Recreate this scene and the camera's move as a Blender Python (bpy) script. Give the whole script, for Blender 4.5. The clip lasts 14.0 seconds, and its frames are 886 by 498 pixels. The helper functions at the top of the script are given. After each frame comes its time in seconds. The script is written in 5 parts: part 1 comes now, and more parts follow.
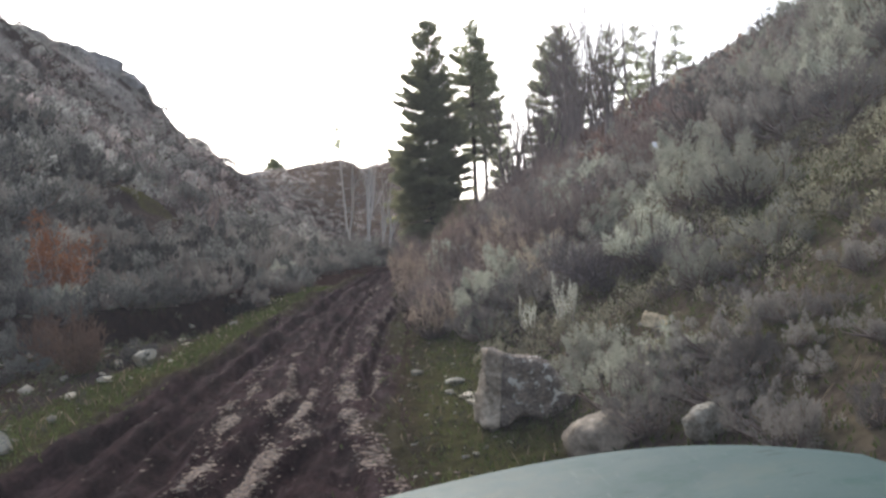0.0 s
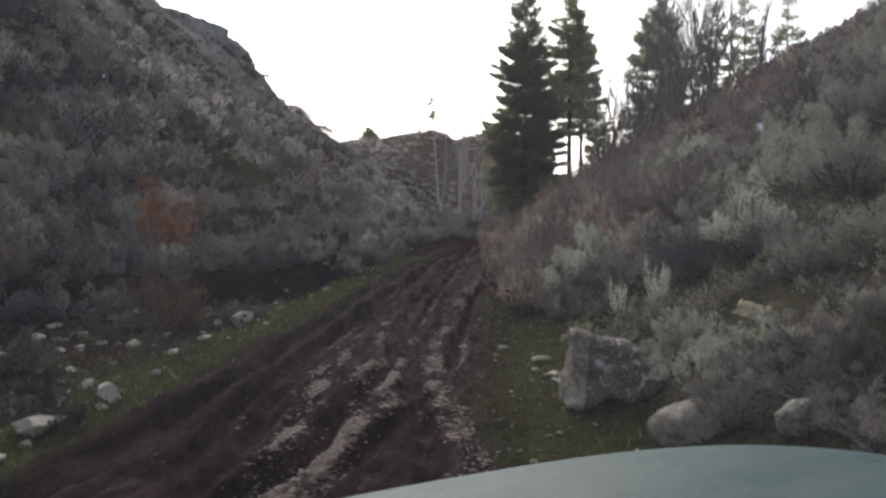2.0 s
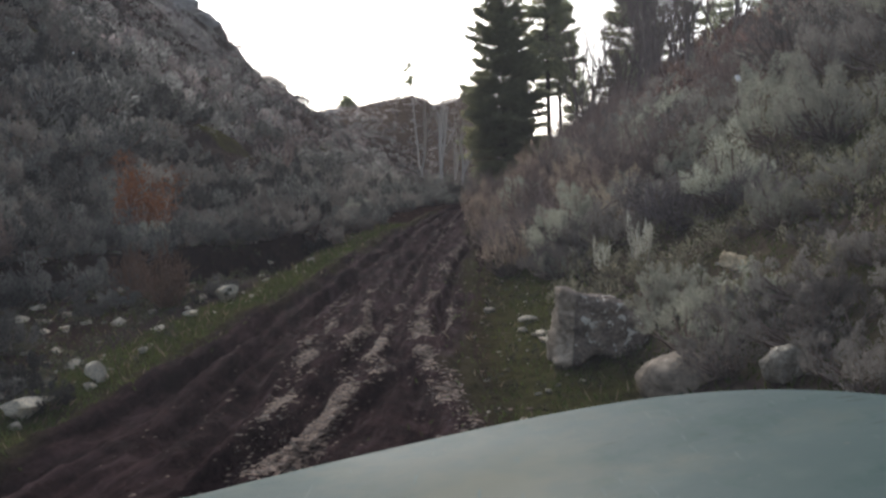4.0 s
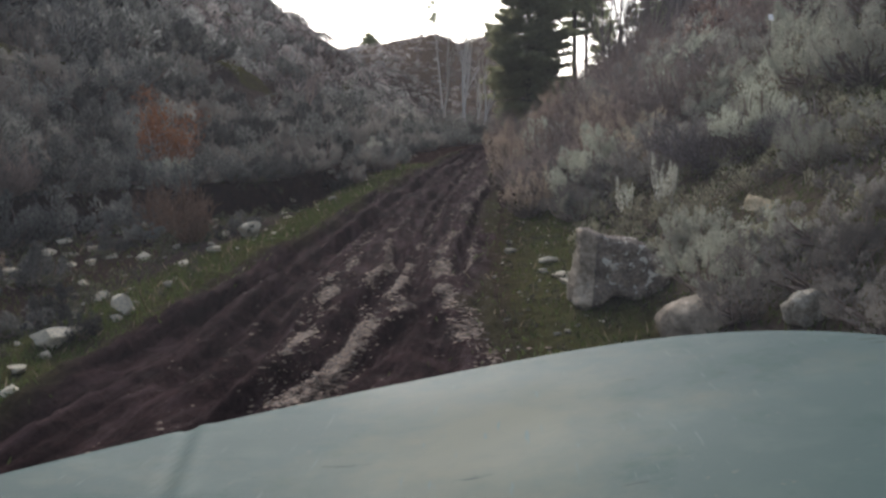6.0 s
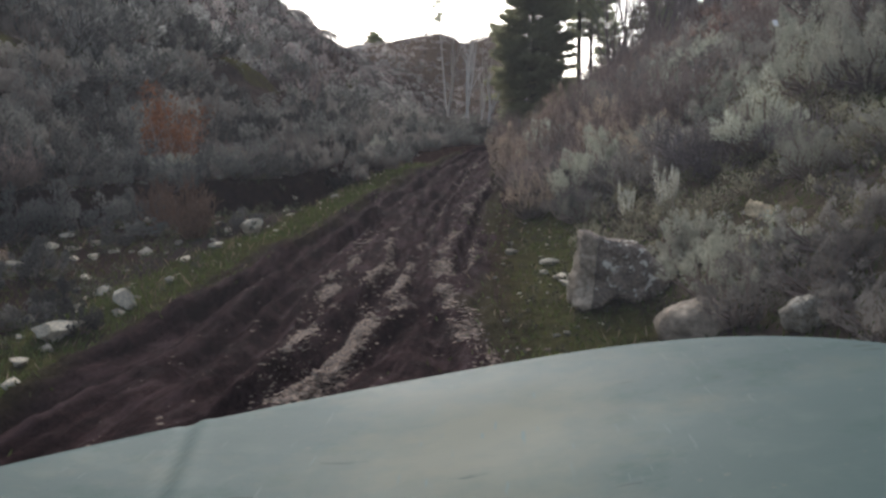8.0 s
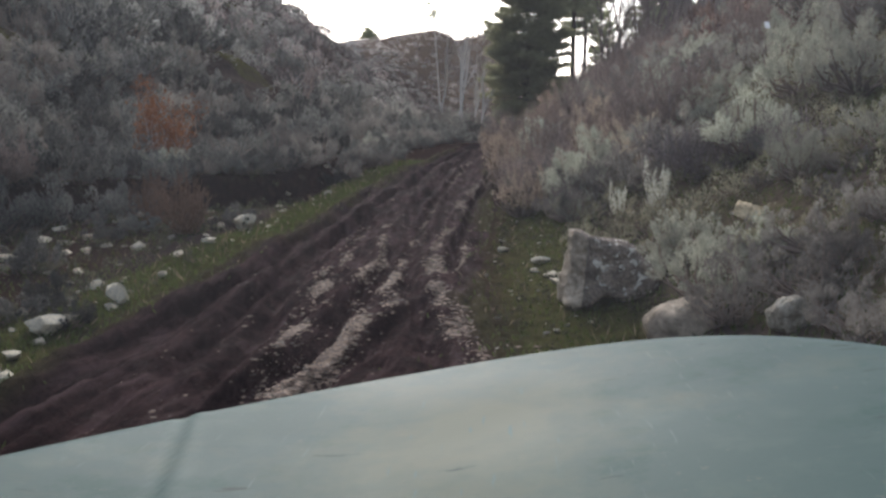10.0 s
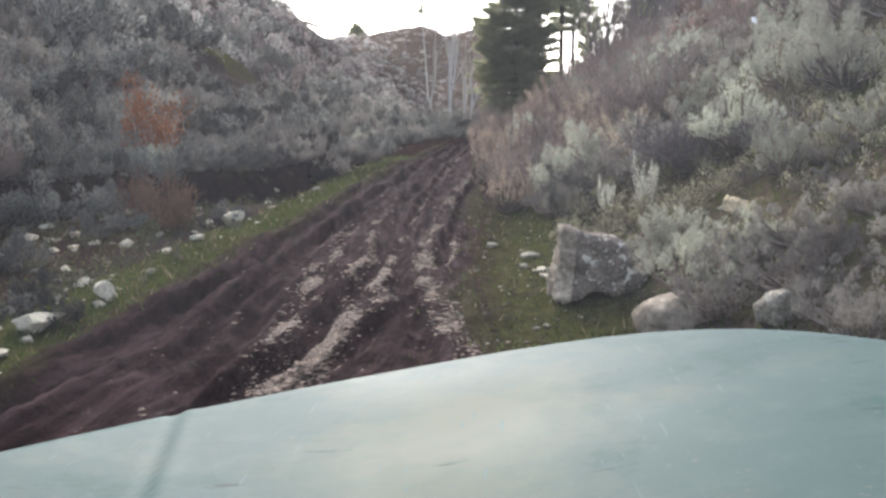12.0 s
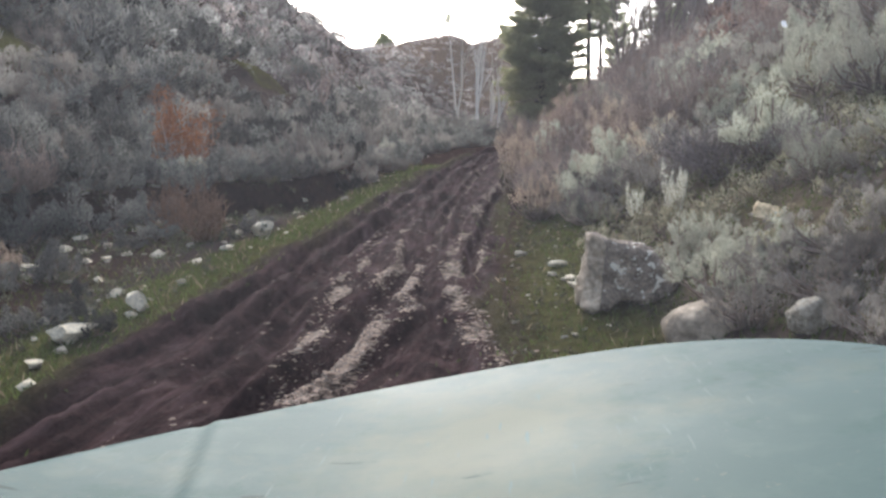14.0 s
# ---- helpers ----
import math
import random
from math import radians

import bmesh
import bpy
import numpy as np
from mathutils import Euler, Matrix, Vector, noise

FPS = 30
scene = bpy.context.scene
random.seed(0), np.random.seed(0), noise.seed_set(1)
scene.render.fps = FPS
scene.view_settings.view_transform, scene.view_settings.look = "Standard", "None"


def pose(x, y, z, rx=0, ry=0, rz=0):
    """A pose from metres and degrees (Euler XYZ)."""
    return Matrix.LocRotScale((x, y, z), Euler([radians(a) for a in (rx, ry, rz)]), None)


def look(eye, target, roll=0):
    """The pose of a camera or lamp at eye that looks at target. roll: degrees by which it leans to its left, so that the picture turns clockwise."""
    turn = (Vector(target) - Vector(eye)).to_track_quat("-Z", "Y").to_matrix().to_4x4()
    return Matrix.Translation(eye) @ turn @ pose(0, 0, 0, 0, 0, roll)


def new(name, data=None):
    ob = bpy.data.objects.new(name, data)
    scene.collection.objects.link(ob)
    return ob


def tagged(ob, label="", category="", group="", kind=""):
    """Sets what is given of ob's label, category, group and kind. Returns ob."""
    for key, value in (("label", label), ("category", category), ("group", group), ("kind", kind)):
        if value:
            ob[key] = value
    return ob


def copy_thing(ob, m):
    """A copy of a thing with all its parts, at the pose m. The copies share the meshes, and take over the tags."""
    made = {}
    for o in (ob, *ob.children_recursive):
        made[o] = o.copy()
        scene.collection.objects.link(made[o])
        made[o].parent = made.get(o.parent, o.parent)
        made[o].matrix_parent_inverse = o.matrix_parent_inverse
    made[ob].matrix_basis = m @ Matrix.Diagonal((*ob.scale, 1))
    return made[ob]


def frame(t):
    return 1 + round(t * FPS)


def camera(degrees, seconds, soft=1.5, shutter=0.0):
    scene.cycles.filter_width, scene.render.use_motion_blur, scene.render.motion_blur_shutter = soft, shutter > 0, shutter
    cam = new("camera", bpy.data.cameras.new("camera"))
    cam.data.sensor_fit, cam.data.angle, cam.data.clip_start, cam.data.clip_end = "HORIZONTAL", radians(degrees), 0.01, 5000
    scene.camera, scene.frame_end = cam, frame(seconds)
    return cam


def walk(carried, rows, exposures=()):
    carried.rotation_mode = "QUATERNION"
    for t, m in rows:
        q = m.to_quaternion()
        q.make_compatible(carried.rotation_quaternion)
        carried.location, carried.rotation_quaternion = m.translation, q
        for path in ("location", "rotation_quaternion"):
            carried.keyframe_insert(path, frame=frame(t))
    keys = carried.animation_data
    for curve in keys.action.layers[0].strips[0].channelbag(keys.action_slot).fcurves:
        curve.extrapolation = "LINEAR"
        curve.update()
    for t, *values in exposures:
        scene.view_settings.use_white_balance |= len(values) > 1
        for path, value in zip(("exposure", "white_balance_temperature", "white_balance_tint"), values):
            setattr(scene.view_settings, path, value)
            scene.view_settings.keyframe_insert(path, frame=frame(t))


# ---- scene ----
# ---- camera and walk ----
cam = camera(57.2, 14.0, soft=2.7)
PATH = [
    (0.0, pose(0.018, 0.106, 1.817, 91.54, 1.85, -3.00)),
    (0.5, pose(0.031, 0.075, 1.820, 89.39, 1.14, -2.37)),
    (1.0, pose(0.033, 0.070, 1.828, 88.42, 0.73, -2.98)),
    (1.5, pose(0.018, 0.062, 1.833, 89.22, 1.15, -1.33)),
    (2.0, pose(0.001, 0.072, 1.851, 89.66, -0.58, 3.27)),
    (2.2, pose(0.003, 0.082, 1.836, 89.21, -0.56, 3.54)),
    (4.3, pose(0.008, 0.087, 1.831, 87.10, 1.94, 1.98)),
    (4.5, pose(0.001, 0.083, 1.826, 86.85, 1.53, 2.07)),
    (5.0, pose(-0.014, 0.076, 1.824, 84.93, 0.57, 4.14)),
    (5.5, pose(-0.006, 0.082, 1.817, 83.54, 0.88, 4.33)),
    (6.0, pose(0.002, 0.086, 1.817, 83.16, 1.03, 3.62)),
    (6.5, pose(0.013, 0.095, 1.819, 83.17, 1.27, 3.42)),
    (7.0, pose(0.006, 0.078, 1.823, 83.30, 1.38, 3.17)),
    (7.5, pose(-0.000, 0.068, 1.829, 83.18, 0.89, 3.53)),
    (8.0, pose(0.006, 0.063, 1.824, 83.13, 0.14, 3.83)),
    (8.5, pose(0.011, 0.048, 1.831, 82.92, -0.05, 3.59)),
    (10.8, pose(0.013, 0.010, 1.835, 82.91, -0.52, 3.37)),
    (11.0, pose(0.013, 0.010, 1.835, 82.49, 0.38, 3.62)),
    (11.5, pose(0.020, 0.010, 1.834, 82.15, 0.21, 3.31)),
    (12.0, pose(0.010, 0.011, 1.834, 82.63, -0.28, 2.58)),
    (12.5, pose(0.027, 0.011, 1.835, 82.69, 1.63, 3.09)),
    (13.0, pose(0.020, 0.009, 1.832, 81.84, 1.96, 2.87)),
    (13.5, pose(0.017, 0.015, 1.837, 82.52, 0.76, 3.21)),
    (14.0, pose(0.020, 0.015, 1.841, 83.20, 0.36, 4.52)),
]
EXPOSURES = [(t, e + 0.09, 6120, 11) for t, e in ((0.0, 0.95), (0.5, 0.65), (1.0, 0.42), (1.5, 0.44), (2.0, 0.29), (4.5, 0.3), (5.5, 0.5), (6.5, 0.52), (8.5, 0.53), (11.0, 1.03), (11.5, 1.22), (12.0, 1.58), (12.5, 1.70), (13.0, 1.5), (13.5, 1.7), (14.0, 1.54))]
walk(cam, PATH, EXPOSURES)

# ---- world and light: thin overcast, low bright sky ahead ----
world = bpy.data.worlds.new("overcast")
scene.world = world
world.use_nodes = True
wn = world.node_tree
sky = wn.nodes.new("ShaderNodeTexSky")
sky.sky_type = "NISHITA"
sky.sun_disc = False
sky.sun_elevation = radians(32)
sky.sun_rotation = radians(-12)
sky.dust_density = 4.0
pale = wn.nodes.new("ShaderNodeHueSaturation")
pale.inputs["Saturation"].default_value = 0.55
wn.links.new(sky.outputs[0], pale.inputs["Color"])
wn.links.new(pale.outputs[0], wn.nodes["Background"].inputs["Color"])
wn.nodes["Background"].inputs["Strength"].default_value = 0.15
sun = new("sun", bpy.data.lights.new("sun", "SUN"))
sun.data.energy, sun.data.angle, sun.data.color = 0.6, radians(25), (1.0, 0.97, 0.93)
sun.matrix_world = look((-10, 48, 32), (0, 0, 0))

# ---- noise and terrain ----
rng = np.random.default_rng(7)
TABLE = rng.random((257, 257))


def vnoise(x, y):
    """Smooth value noise in 0..1 over arrays."""
    x, y = np.asarray(x, float), np.asarray(y, float)
    xi, yi = np.floor(x).astype(int), np.floor(y).astype(int)
    fx, fy = x - xi, y - yi
    fx, fy = fx * fx * (3 - 2 * fx), fy * fy * (3 - 2 * fy)
    a, b = TABLE[xi % 257, yi % 257], TABLE[(xi + 1) % 257, yi % 257]
    c, d = TABLE[xi % 257, (yi + 1) % 257], TABLE[(xi + 1) % 257, (yi + 1) % 257]
    return (a * (1 - fx) + b * fx) * (1 - fy) + (c * (1 - fx) + d * fx) * fy


def fbm(x, y, octaves=4):
    total, gain = 0.0, 0.5
    for o in range(octaves):
        total = total + gain * (vnoise(np.asarray(x) * 2 ** o + 17.3 * o, np.asarray(y) * 2 ** o + 9.1 * o) - 0.5)
        gain *= 0.5
    return total


def step01(x, a, b):
    s = np.clip((np.asarray(x, float) - a) / (b - a), 0, 1)
    return s * s * (3 - 2 * s)


def ramp0(x, k):
    """max(0, x) with a rounded corner."""
    return np.logaddexp(0, np.asarray(x, float) * k) / k


def low_of(a, b, k):
    return -np.logaddexp(-a * k, -b * k) / k


def track_mid(y):
    return -1.2 + 0.003 * np.maximum(0, np.asarray(y, float) - 14) ** 2


def track_rise(y):
    y = np.asarray(y, float)
    s = np.clip(y - 20, 0, 10)
    return np.where(y > -10, 0.082 * np.minimum(y, 30), -0.82 + 0.03 * (y + 10)) - 0.0041 * s * s + 0.06 * np.clip(y - 34, 0, 24) + 0.03 * np.maximum(0, y - 58)


def track_left(y):
    """Edge of the mud towards the ditch."""
    return np.interp(y, [-8, 3, 5.4, 7.2, 9.2, 10.6, 13.2, 16.8, 21, 27, 40, 60], [-3.0, -2.97, -2.93, -2.81, -2.60, -2.38, -2.20, -1.86, -1.32, -0.35, 1.0, 3.5])


def track_right(y):
    """Edge of the mud towards the bank."""
    return np.interp(y, [-8, 4, 5.35, 5.9, 6.6, 8, 10.3, 13.4, 17.4, 24, 27, 40, 60], [0.6, 0.55, 0.31, 0.12, 0.03, 0.0, 0.06, 0.12, 0.16, 0.45, 0.8, 2.8, 6.0])


def bank_line(y):
    """Foot of the cut bank beyond the gravel shelf."""
    y = np.asarray(y, float)
    line = np.interp(y, [6, 10, 10.7, 11.4, 11.8, 12.1, 12.5, 15, 16.6, 20, 26], [-6.8, -5.87, -5.5, -5.2, -4.5, -3.7, -3.2, -2.95, -2.5, -2.1, -1.6])
    return line + 0.07 * np.sin(y * 1.9) + 0.06 * np.sin(y * 4.3 + 1)


def past_bank(x, y):
    """How far a place lies behind the foot of the cut bank, square to it."""
    slope = (bank_line(np.asarray(y) + 0.2) - bank_line(np.asarray(y) - 0.2)) / 0.4
    return (bank_line(y) - np.asarray(x)) / np.sqrt(1 + slope ** 2)


def land(x, y):
    """Height of the open land, without the fine shape of the track."""
    x, y = np.asarray(x, float), np.asarray(y, float)
    mid = track_mid(np.minimum(y, 90))
    rise = track_rise(y)
    w = step01(-x, 8, 20)
    z = rise + w * (np.maximum(0.082 * np.minimum(y, 190), -1) - rise)
    # left: gravel shelf, ditch, hillside with a ridge
    left = -6.2 - x
    hill = low_of(0.55 * ramp0(left, 1.6), 19.5 + 0.05 * left, 0.5)
    hill = hill + 0.16 * step01(left, 1.5, 4) * np.sin(hill * 5.2 + 6 * fbm(x / 9 + 2, y / 9, 2))
    z = z + hill * (1 - 0.70 * step01(y + 1.2 * (x + 30), 101, 134)) * step01(y, -60, -10)
    bank = past_bank(x, y)
    here = step01(y, 3, 8) * (1 - step01(y, 15, 20)) * step01(-x, 2.6, 3.2)
    z = z + here * (0.36 * step01(bank, -0.05, 0.12) * (1 - step01(bank, 0.6, 4.5)) - 0.20 * np.exp(-((bank + 0.22) / 0.25) ** 2) - 0.08 * step01(-x, 3.4, 4.2) * (1 - step01(bank, -0.6, -0.2)))
    # right: cut bank and steep hillside that turns away with the track
    right = x - (mid + 2.25)
    z = z + low_of(0.66 * ramp0(right, 3.0) - 0.05 * ramp0(right - 8, 1.0), 30.0 + 0.06 * right, 0.4) * step01(y, -60, -15)
    z = z + 2.0 * np.exp(-((x - 13) / 5.5) ** 2 - ((y - 50) / 11) ** 2)
    # far hill that closes the valley
    z = z + 19.3 * np.exp(-(((x + 12) / 38) ** 2) ** 1.3 - ((y - 275) / 75) ** 2)
    z = z + 10.8 * np.exp(-(((x - 2) / 17) ** 2) - ((y - 270) / 70) ** 2)
    # roughness
    off = np.clip(np.minimum(np.abs(x - mid) - 1.3, 12) / 12, 0, 1)
    z = z + fbm(x / 7, y / 7, 5) * (0.15 + 2.0 * off) + fbm(x / 0.9 + 40, y / 0.9, 3) * 0.12
    crag = step01(-x, 24, 34) * step01(y, 30, 60)
    z = z + crag * (4.5 * np.abs(fbm(x / 13 + 5, y / 16, 3)) + 3.2 * (1 - step01(y, 95, 125)))
    return z


RUTS = [  # stations y, offsets x, half width, depth, first and last station
    ([3, 4.45, 4.85, 5.35, 5.95, 6.65, 7.5, 8.6, 10, 12, 16, 24, 40], [-1.8, -1.47, -1.29, -1.21, -1.15, -1.07, -0.99, -1.0, -1.04, -1.02, -0.84, -0.2, 1.6], 0.11, 0.095, 2, 60),
    ([6.5, 7.8, 10.2, 11.5, 13.7, 16, 19, 24, 40], [-0.70, -0.78, -0.87, -0.83, -0.76, -0.61, -0.40, 0.0, 1.9], 0.075, 0.11, 6.6, 60),
    ([7.5, 8.5, 9.9, 11.3, 13, 14.9, 18, 24, 40], [-0.37, -0.35, -0.30, -0.27, -0.13, -0.02, 0.08, 0.25, 2.2], 0.06, 0.10, 7.4, 60),
    ([3, 4.5, 5.1, 5.8, 7.5, 9.1, 12, 16, 24, 40], [-2.8, -2.60, -2.50, -2.41, -2.22, -2.15, -1.95, -1.6, -0.7, 1.2], 0.12, 0.09, 2, 60),
    ([3, 5, 7, 9.5, 10.4, 11.7, 13.5, 18, 24, 40], [-2.2, -2.0, -1.88, -1.73, -1.66, -1.59, -1.41, -1.10, -0.35, 1.4], 0.085, 0.10, 4.6, 60),
    ([3.5, 4.95, 5.7, 6.15, 6.8], [-1.3, -0.97, -0.80, -0.60, -0.4], 0.08, 0.07, 2, 6.4),
    ([3, 4.7, 6.1, 7.5], [-1.80, -1.66, -1.66, -1.72], 0.075, 0.07, 2, 7.2),
    ([3, 5, 7, 9], [-0.28, -0.36, -0.62, -0.66], 0.08, 0.05, 4.2, 7.4),
]


def rut_shape(x, y):
    """Depth of the wheel ruts, and how far each place lies from the nearest, in widths."""
    x, y = np.asarray(x, float), np.asarray(y, float)
    z, near = np.zeros(np.broadcast(x, y).shape), np.full(np.broadcast(x, y).shape, 9.0)
    wob = 0.05 * (vnoise(y * 0.9, x * 0 + 3.3) - 0.5) + 0.03 * (vnoise(y * 3.1, x * 0 + 8.3) - 0.5)
    for i, (ys, xs, width, depth, first, last) in enumerate(RUTS):
        d = (x - np.interp(y, ys, xs) - wob * (1 + 0.3 * i)) / width
        live = step01(y, first, first + 0.6) * (1 - step01(y, last, last + 0.8))
        amount = depth * (0.65 + 0.7 * vnoise(y * 0.6 + 11 * i, x * 0 + i)) * live
        z = z - amount * np.exp(-np.abs(d) ** 3) + 0.24 * amount * np.exp(-((np.abs(d) - 1.7) / 0.55) ** 2)
        near = np.minimum(near, np.where(live > 0.3, np.abs(d), 9))
    return z, near


BANDS = [  # where gravel shows between the ruts: stations y, offsets x, half width
    ([4.7, 5.0, 5.75, 6.5, 7.4, 8.5, 10], [-1.33, -1.32, -1.36, -1.42, -1.48, -1.52, -1.5], 0.075),
    ([6.0, 6.9, 7.5, 8.2, 10, 12], [-1.07, -1.15, -1.15, -1.09, -1.25, -1.2], 0.04),
    ([4.4, 4.9, 5.4, 5.8, 6.3, 6.5, 6.9], [-1.22, -1.02, -0.98, -0.93, -0.83, -0.76, -0.72], 0.065),
    ([6.8, 7.1, 8, 9.6, 11.1, 12.4, 15, 20], [-0.88, -0.88, -0.86, -0.89, -0.84, -0.77, -0.69, -0.4], 0.05),
    ([5, 5.3, 5.8, 6.2, 6.9, 7.95, 9.3, 10.6, 12, 13.7, 15.2, 20], [-0.08, -0.12, -0.19, -0.29, -0.40, -0.55, -0.54, -0.47, -0.37, -0.20, 0.0, 0.2], 0.075),
    ([7.6, 7.9, 8.9, 10], [-0.30, -0.29, -0.24, -0.19], 0.03),
]


def gravel_share(x, y):
    """0..1: how much gravel lies bare in the track."""
    x, y = np.asarray(x, float), np.asarray(y, float)
    total = np.zeros(np.broadcast(x, y).shape)
    for i, (ys, xs, width) in enumerate(BANDS):
        d = (x - np.interp(y, ys, xs) - 0.06 * (vnoise(y * 1.7 + 7 * i, x * 0 + 5) - 0.5)) / width
        within = step01(y, ys[0] - 0.3, ys[0] + 0.3) * (1 - step01(y, ys[-1] - 1.5, ys[-1]))
        total = np.maximum(total, within * np.exp(-0.9 * d ** 2) * (0.06 + 0.94 * step01(vnoise(y * 2.6 + 31 * i, x * 7.0), 0.34, 0.66)))
    return total * (1 - 0.72 * step01(y, 6.8, 9.5)) * (1 - step01(y, 17, 24))


def lane_of(x, y):
    """Distance across the track from a line that runs with the wheels."""
    along = x - np.interp(y, [2, 4.4, 5.25, 6.45, 8.4, 9.7, 12, 16, 24, 40], [-1.95, -1.44, -1.19, -1.03, -0.98, -1.01, -1.0, -0.84, -0.2, 1.6])
    return along + 0.05 * (vnoise(y * 1.3, along * 1.5) - 0.5)


def track_height(x, y):
    x, y = np.asarray(x, float), np.asarray(y, float)
    z, near = rut_shape(x, y)
    wander = lane_of(x, y)
    left = step01(-x, 1.2, 1.7)
    clods = fbm(x / 0.12, y / 0.24, 3) * 0.085 + fbm(x / 0.5 + 9, y / 0.9, 3) * 0.05
    clods = clods + 0.145 * (0.3 + 0.7 * left) * (np.abs(vnoise(wander / 0.19 + 70, y / 2.2) - 0.5) - 0.2)
    clods = clods + 0.045 * (np.abs(vnoise(wander / 0.075 + 20, y / 0.9) - 0.5) - 0.2)
    chop = np.abs(fbm(x / 0.08 + 50, y / 0.12, 2)) * 0.075
    bare = gravel_share(x, y)
    z = np.where(z > 0, z * (1 - 0.85 * bare), z)
    return land(x, y) + z + clods * (1 - 0.5 * bare) + chop + 0.02


def ground_z(x, y):
    """The surface that things stand on."""
    return float(land(x, y))


# ---- materials ----
def nodes_of(name):
    m = bpy.data.materials.new(name)
    m.use_nodes = True
    return m, m.node_tree, m.node_tree.nodes["Principled BSDF"]


def rgb(c):
    return (*c, 1.0)


def noise_node(nt, scale, detail=4.0, rough=0.6, coord="Object", stretch=None):
    tc = nt.nodes.new("ShaderNodeTexCoord")
    n = nt.nodes.new("ShaderNodeTexNoise")
    n.inputs["Scale"].default_value, n.inputs["Detail"].default_value, n.inputs["Roughness"].default_value = scale, detail, rough
    src = tc.outputs[coord]
    if stretch:
        mp = nt.nodes.new("ShaderNodeMapping")
        mp.inputs["Scale"].default_value = stretch
        nt.links.new(src, mp.inputs["Vector"])
        src = mp.outputs[0]
    nt.links.new(src, n.inputs["Vector"])
    return n.outputs["Fac"]


def ramp_node(nt, fac, lo, hi, c1=(0, 0, 0), c2=(1, 1, 1)):
    r = nt.nodes.new("ShaderNodeValToRGB")
    r.color_ramp.elements[0].position, r.color_ramp.elements[1].position = lo, hi
    r.color_ramp.elements[0].color, r.color_ramp.elements[1].color = rgb(c1), rgb(c2)
    nt.links.new(fac, r.inputs["Fac"])
    return r.outputs["Color"]


def mix_node(nt, fac, a, b):
    m = nt.nodes.new("ShaderNodeMix")
    m.data_type = "RGBA"
    for socket, value in ((m.inputs["Factor"], fac), (m.inputs[6], a), (m.inputs[7], b)):
        if isinstance(value, bpy.types.NodeSocket):
            nt.links.new(value, socket)
        else:
            socket.default_value = value if isinstance(value, float) else rgb(value)
    return m.outputs[2]


def vary_node(nt, color, source, low, high, hue=0.0):
    """Brightness (and a little hue) by a random number a piece or an object."""
    hsv = nt.nodes.new("ShaderNodeHueSaturation")
    mr = nt.nodes.new("ShaderNodeMapRange")
    mr.inputs["To Min"].default_value, mr.inputs["To Max"].default_value = low, high
    nt.links.new(source, mr.inputs["Value"])
    nt.links.new(mr.outputs[0], hsv.inputs["Value"])
    if hue:
        mh = nt.nodes.new("ShaderNodeMapRange")
        mh.inputs["To Min"].default_value, mh.inputs["To Max"].default_value = 0.5 - hue, 0.5 + hue
        nt.links.new(source, mh.inputs["Value"])
        nt.links.new(mh.outputs[0], hsv.inputs["Hue"])
    nt.links.new(color, hsv.inputs["Color"])
    return hsv.outputs[0]


def bump_node(nt, bsdf, fac, strength, distance):
    b = nt.nodes.new("ShaderNodeBump")
    b.inputs["Strength"].default_value, b.inputs["Distance"].default_value = strength, distance
    nt.links.new(fac, b.inputs["Height"])
    nt.links.new(b.outputs[0], bsdf.inputs["Normal"])


def leaf_material(name, c1, c2, spread=(0.65, 1.35), rough=0.75, share=0.38, tone=False):
    m, nt, b = nodes_of(name)
    info = nt.nodes.new("ShaderNodeObjectInfo")
    geo = nt.nodes.new("ShaderNodeNewGeometry")
    col = mix_node(nt, geo.outputs["Random Per Island"], c1, c2)
    col = vary_node(nt, col, attribute_node(nt, "tone") if tone else info.outputs["Random"], *spread, 0.015)
    nt.links.new(col, b.inputs["Base Color"])
    b.inputs["Roughness"].default_value = rough
    b.inputs["Specular IOR Level"].default_value = 0.3
    glow = nt.nodes.new("ShaderNodeBsdfTranslucent")
    nt.links.new(col, glow.inputs["Color"])
    both = nt.nodes.new("ShaderNodeMixShader")
    both.inputs[0].default_value = share
    nt.links.new(b.outputs[0], both.inputs[1])
    nt.links.new(glow.outputs[0], both.inputs[2])
    nt.links.new(both.outputs[0], nt.nodes["Material Output"].inputs["Surface"])
    return m


def plain_material(name, c1, c2, scale=8.0, rough=0.8, bump=0.3, dist=0.01, spread=None, metal=0.0, stretch=None, island=None):
    m, nt, b = nodes_of(name)
    n = noise_node(nt, scale, 6.0, stretch=stretch)
    big = noise_node(nt, scale * 0.17, 3.0)
    col = mix_node(nt, ramp_node(nt, n, 0.3, 0.7), c1, c2)
    col = vary_node(nt, col, big, 0.75, 1.25)
    if spread:
        info = nt.nodes.new("ShaderNodeObjectInfo")
        col = vary_node(nt, col, info.outputs["Random"], *spread)
    if island:
        geo = nt.nodes.new("ShaderNodeNewGeometry")
        col = vary_node(nt, col, geo.outputs["Random Per Island"], *island)
    nt.links.new(col, b.inputs["Base Color"])
    b.inputs["Roughness"].default_value, b.inputs["Metallic"].default_value = rough, metal
    if bump:
        bump_node(nt, b, n, bump, dist)
    return m


def attribute_node(nt, name):
    a = nt.nodes.new("ShaderNodeAttribute")
    a.attribute_name = name
    return a.outputs["Fac"]


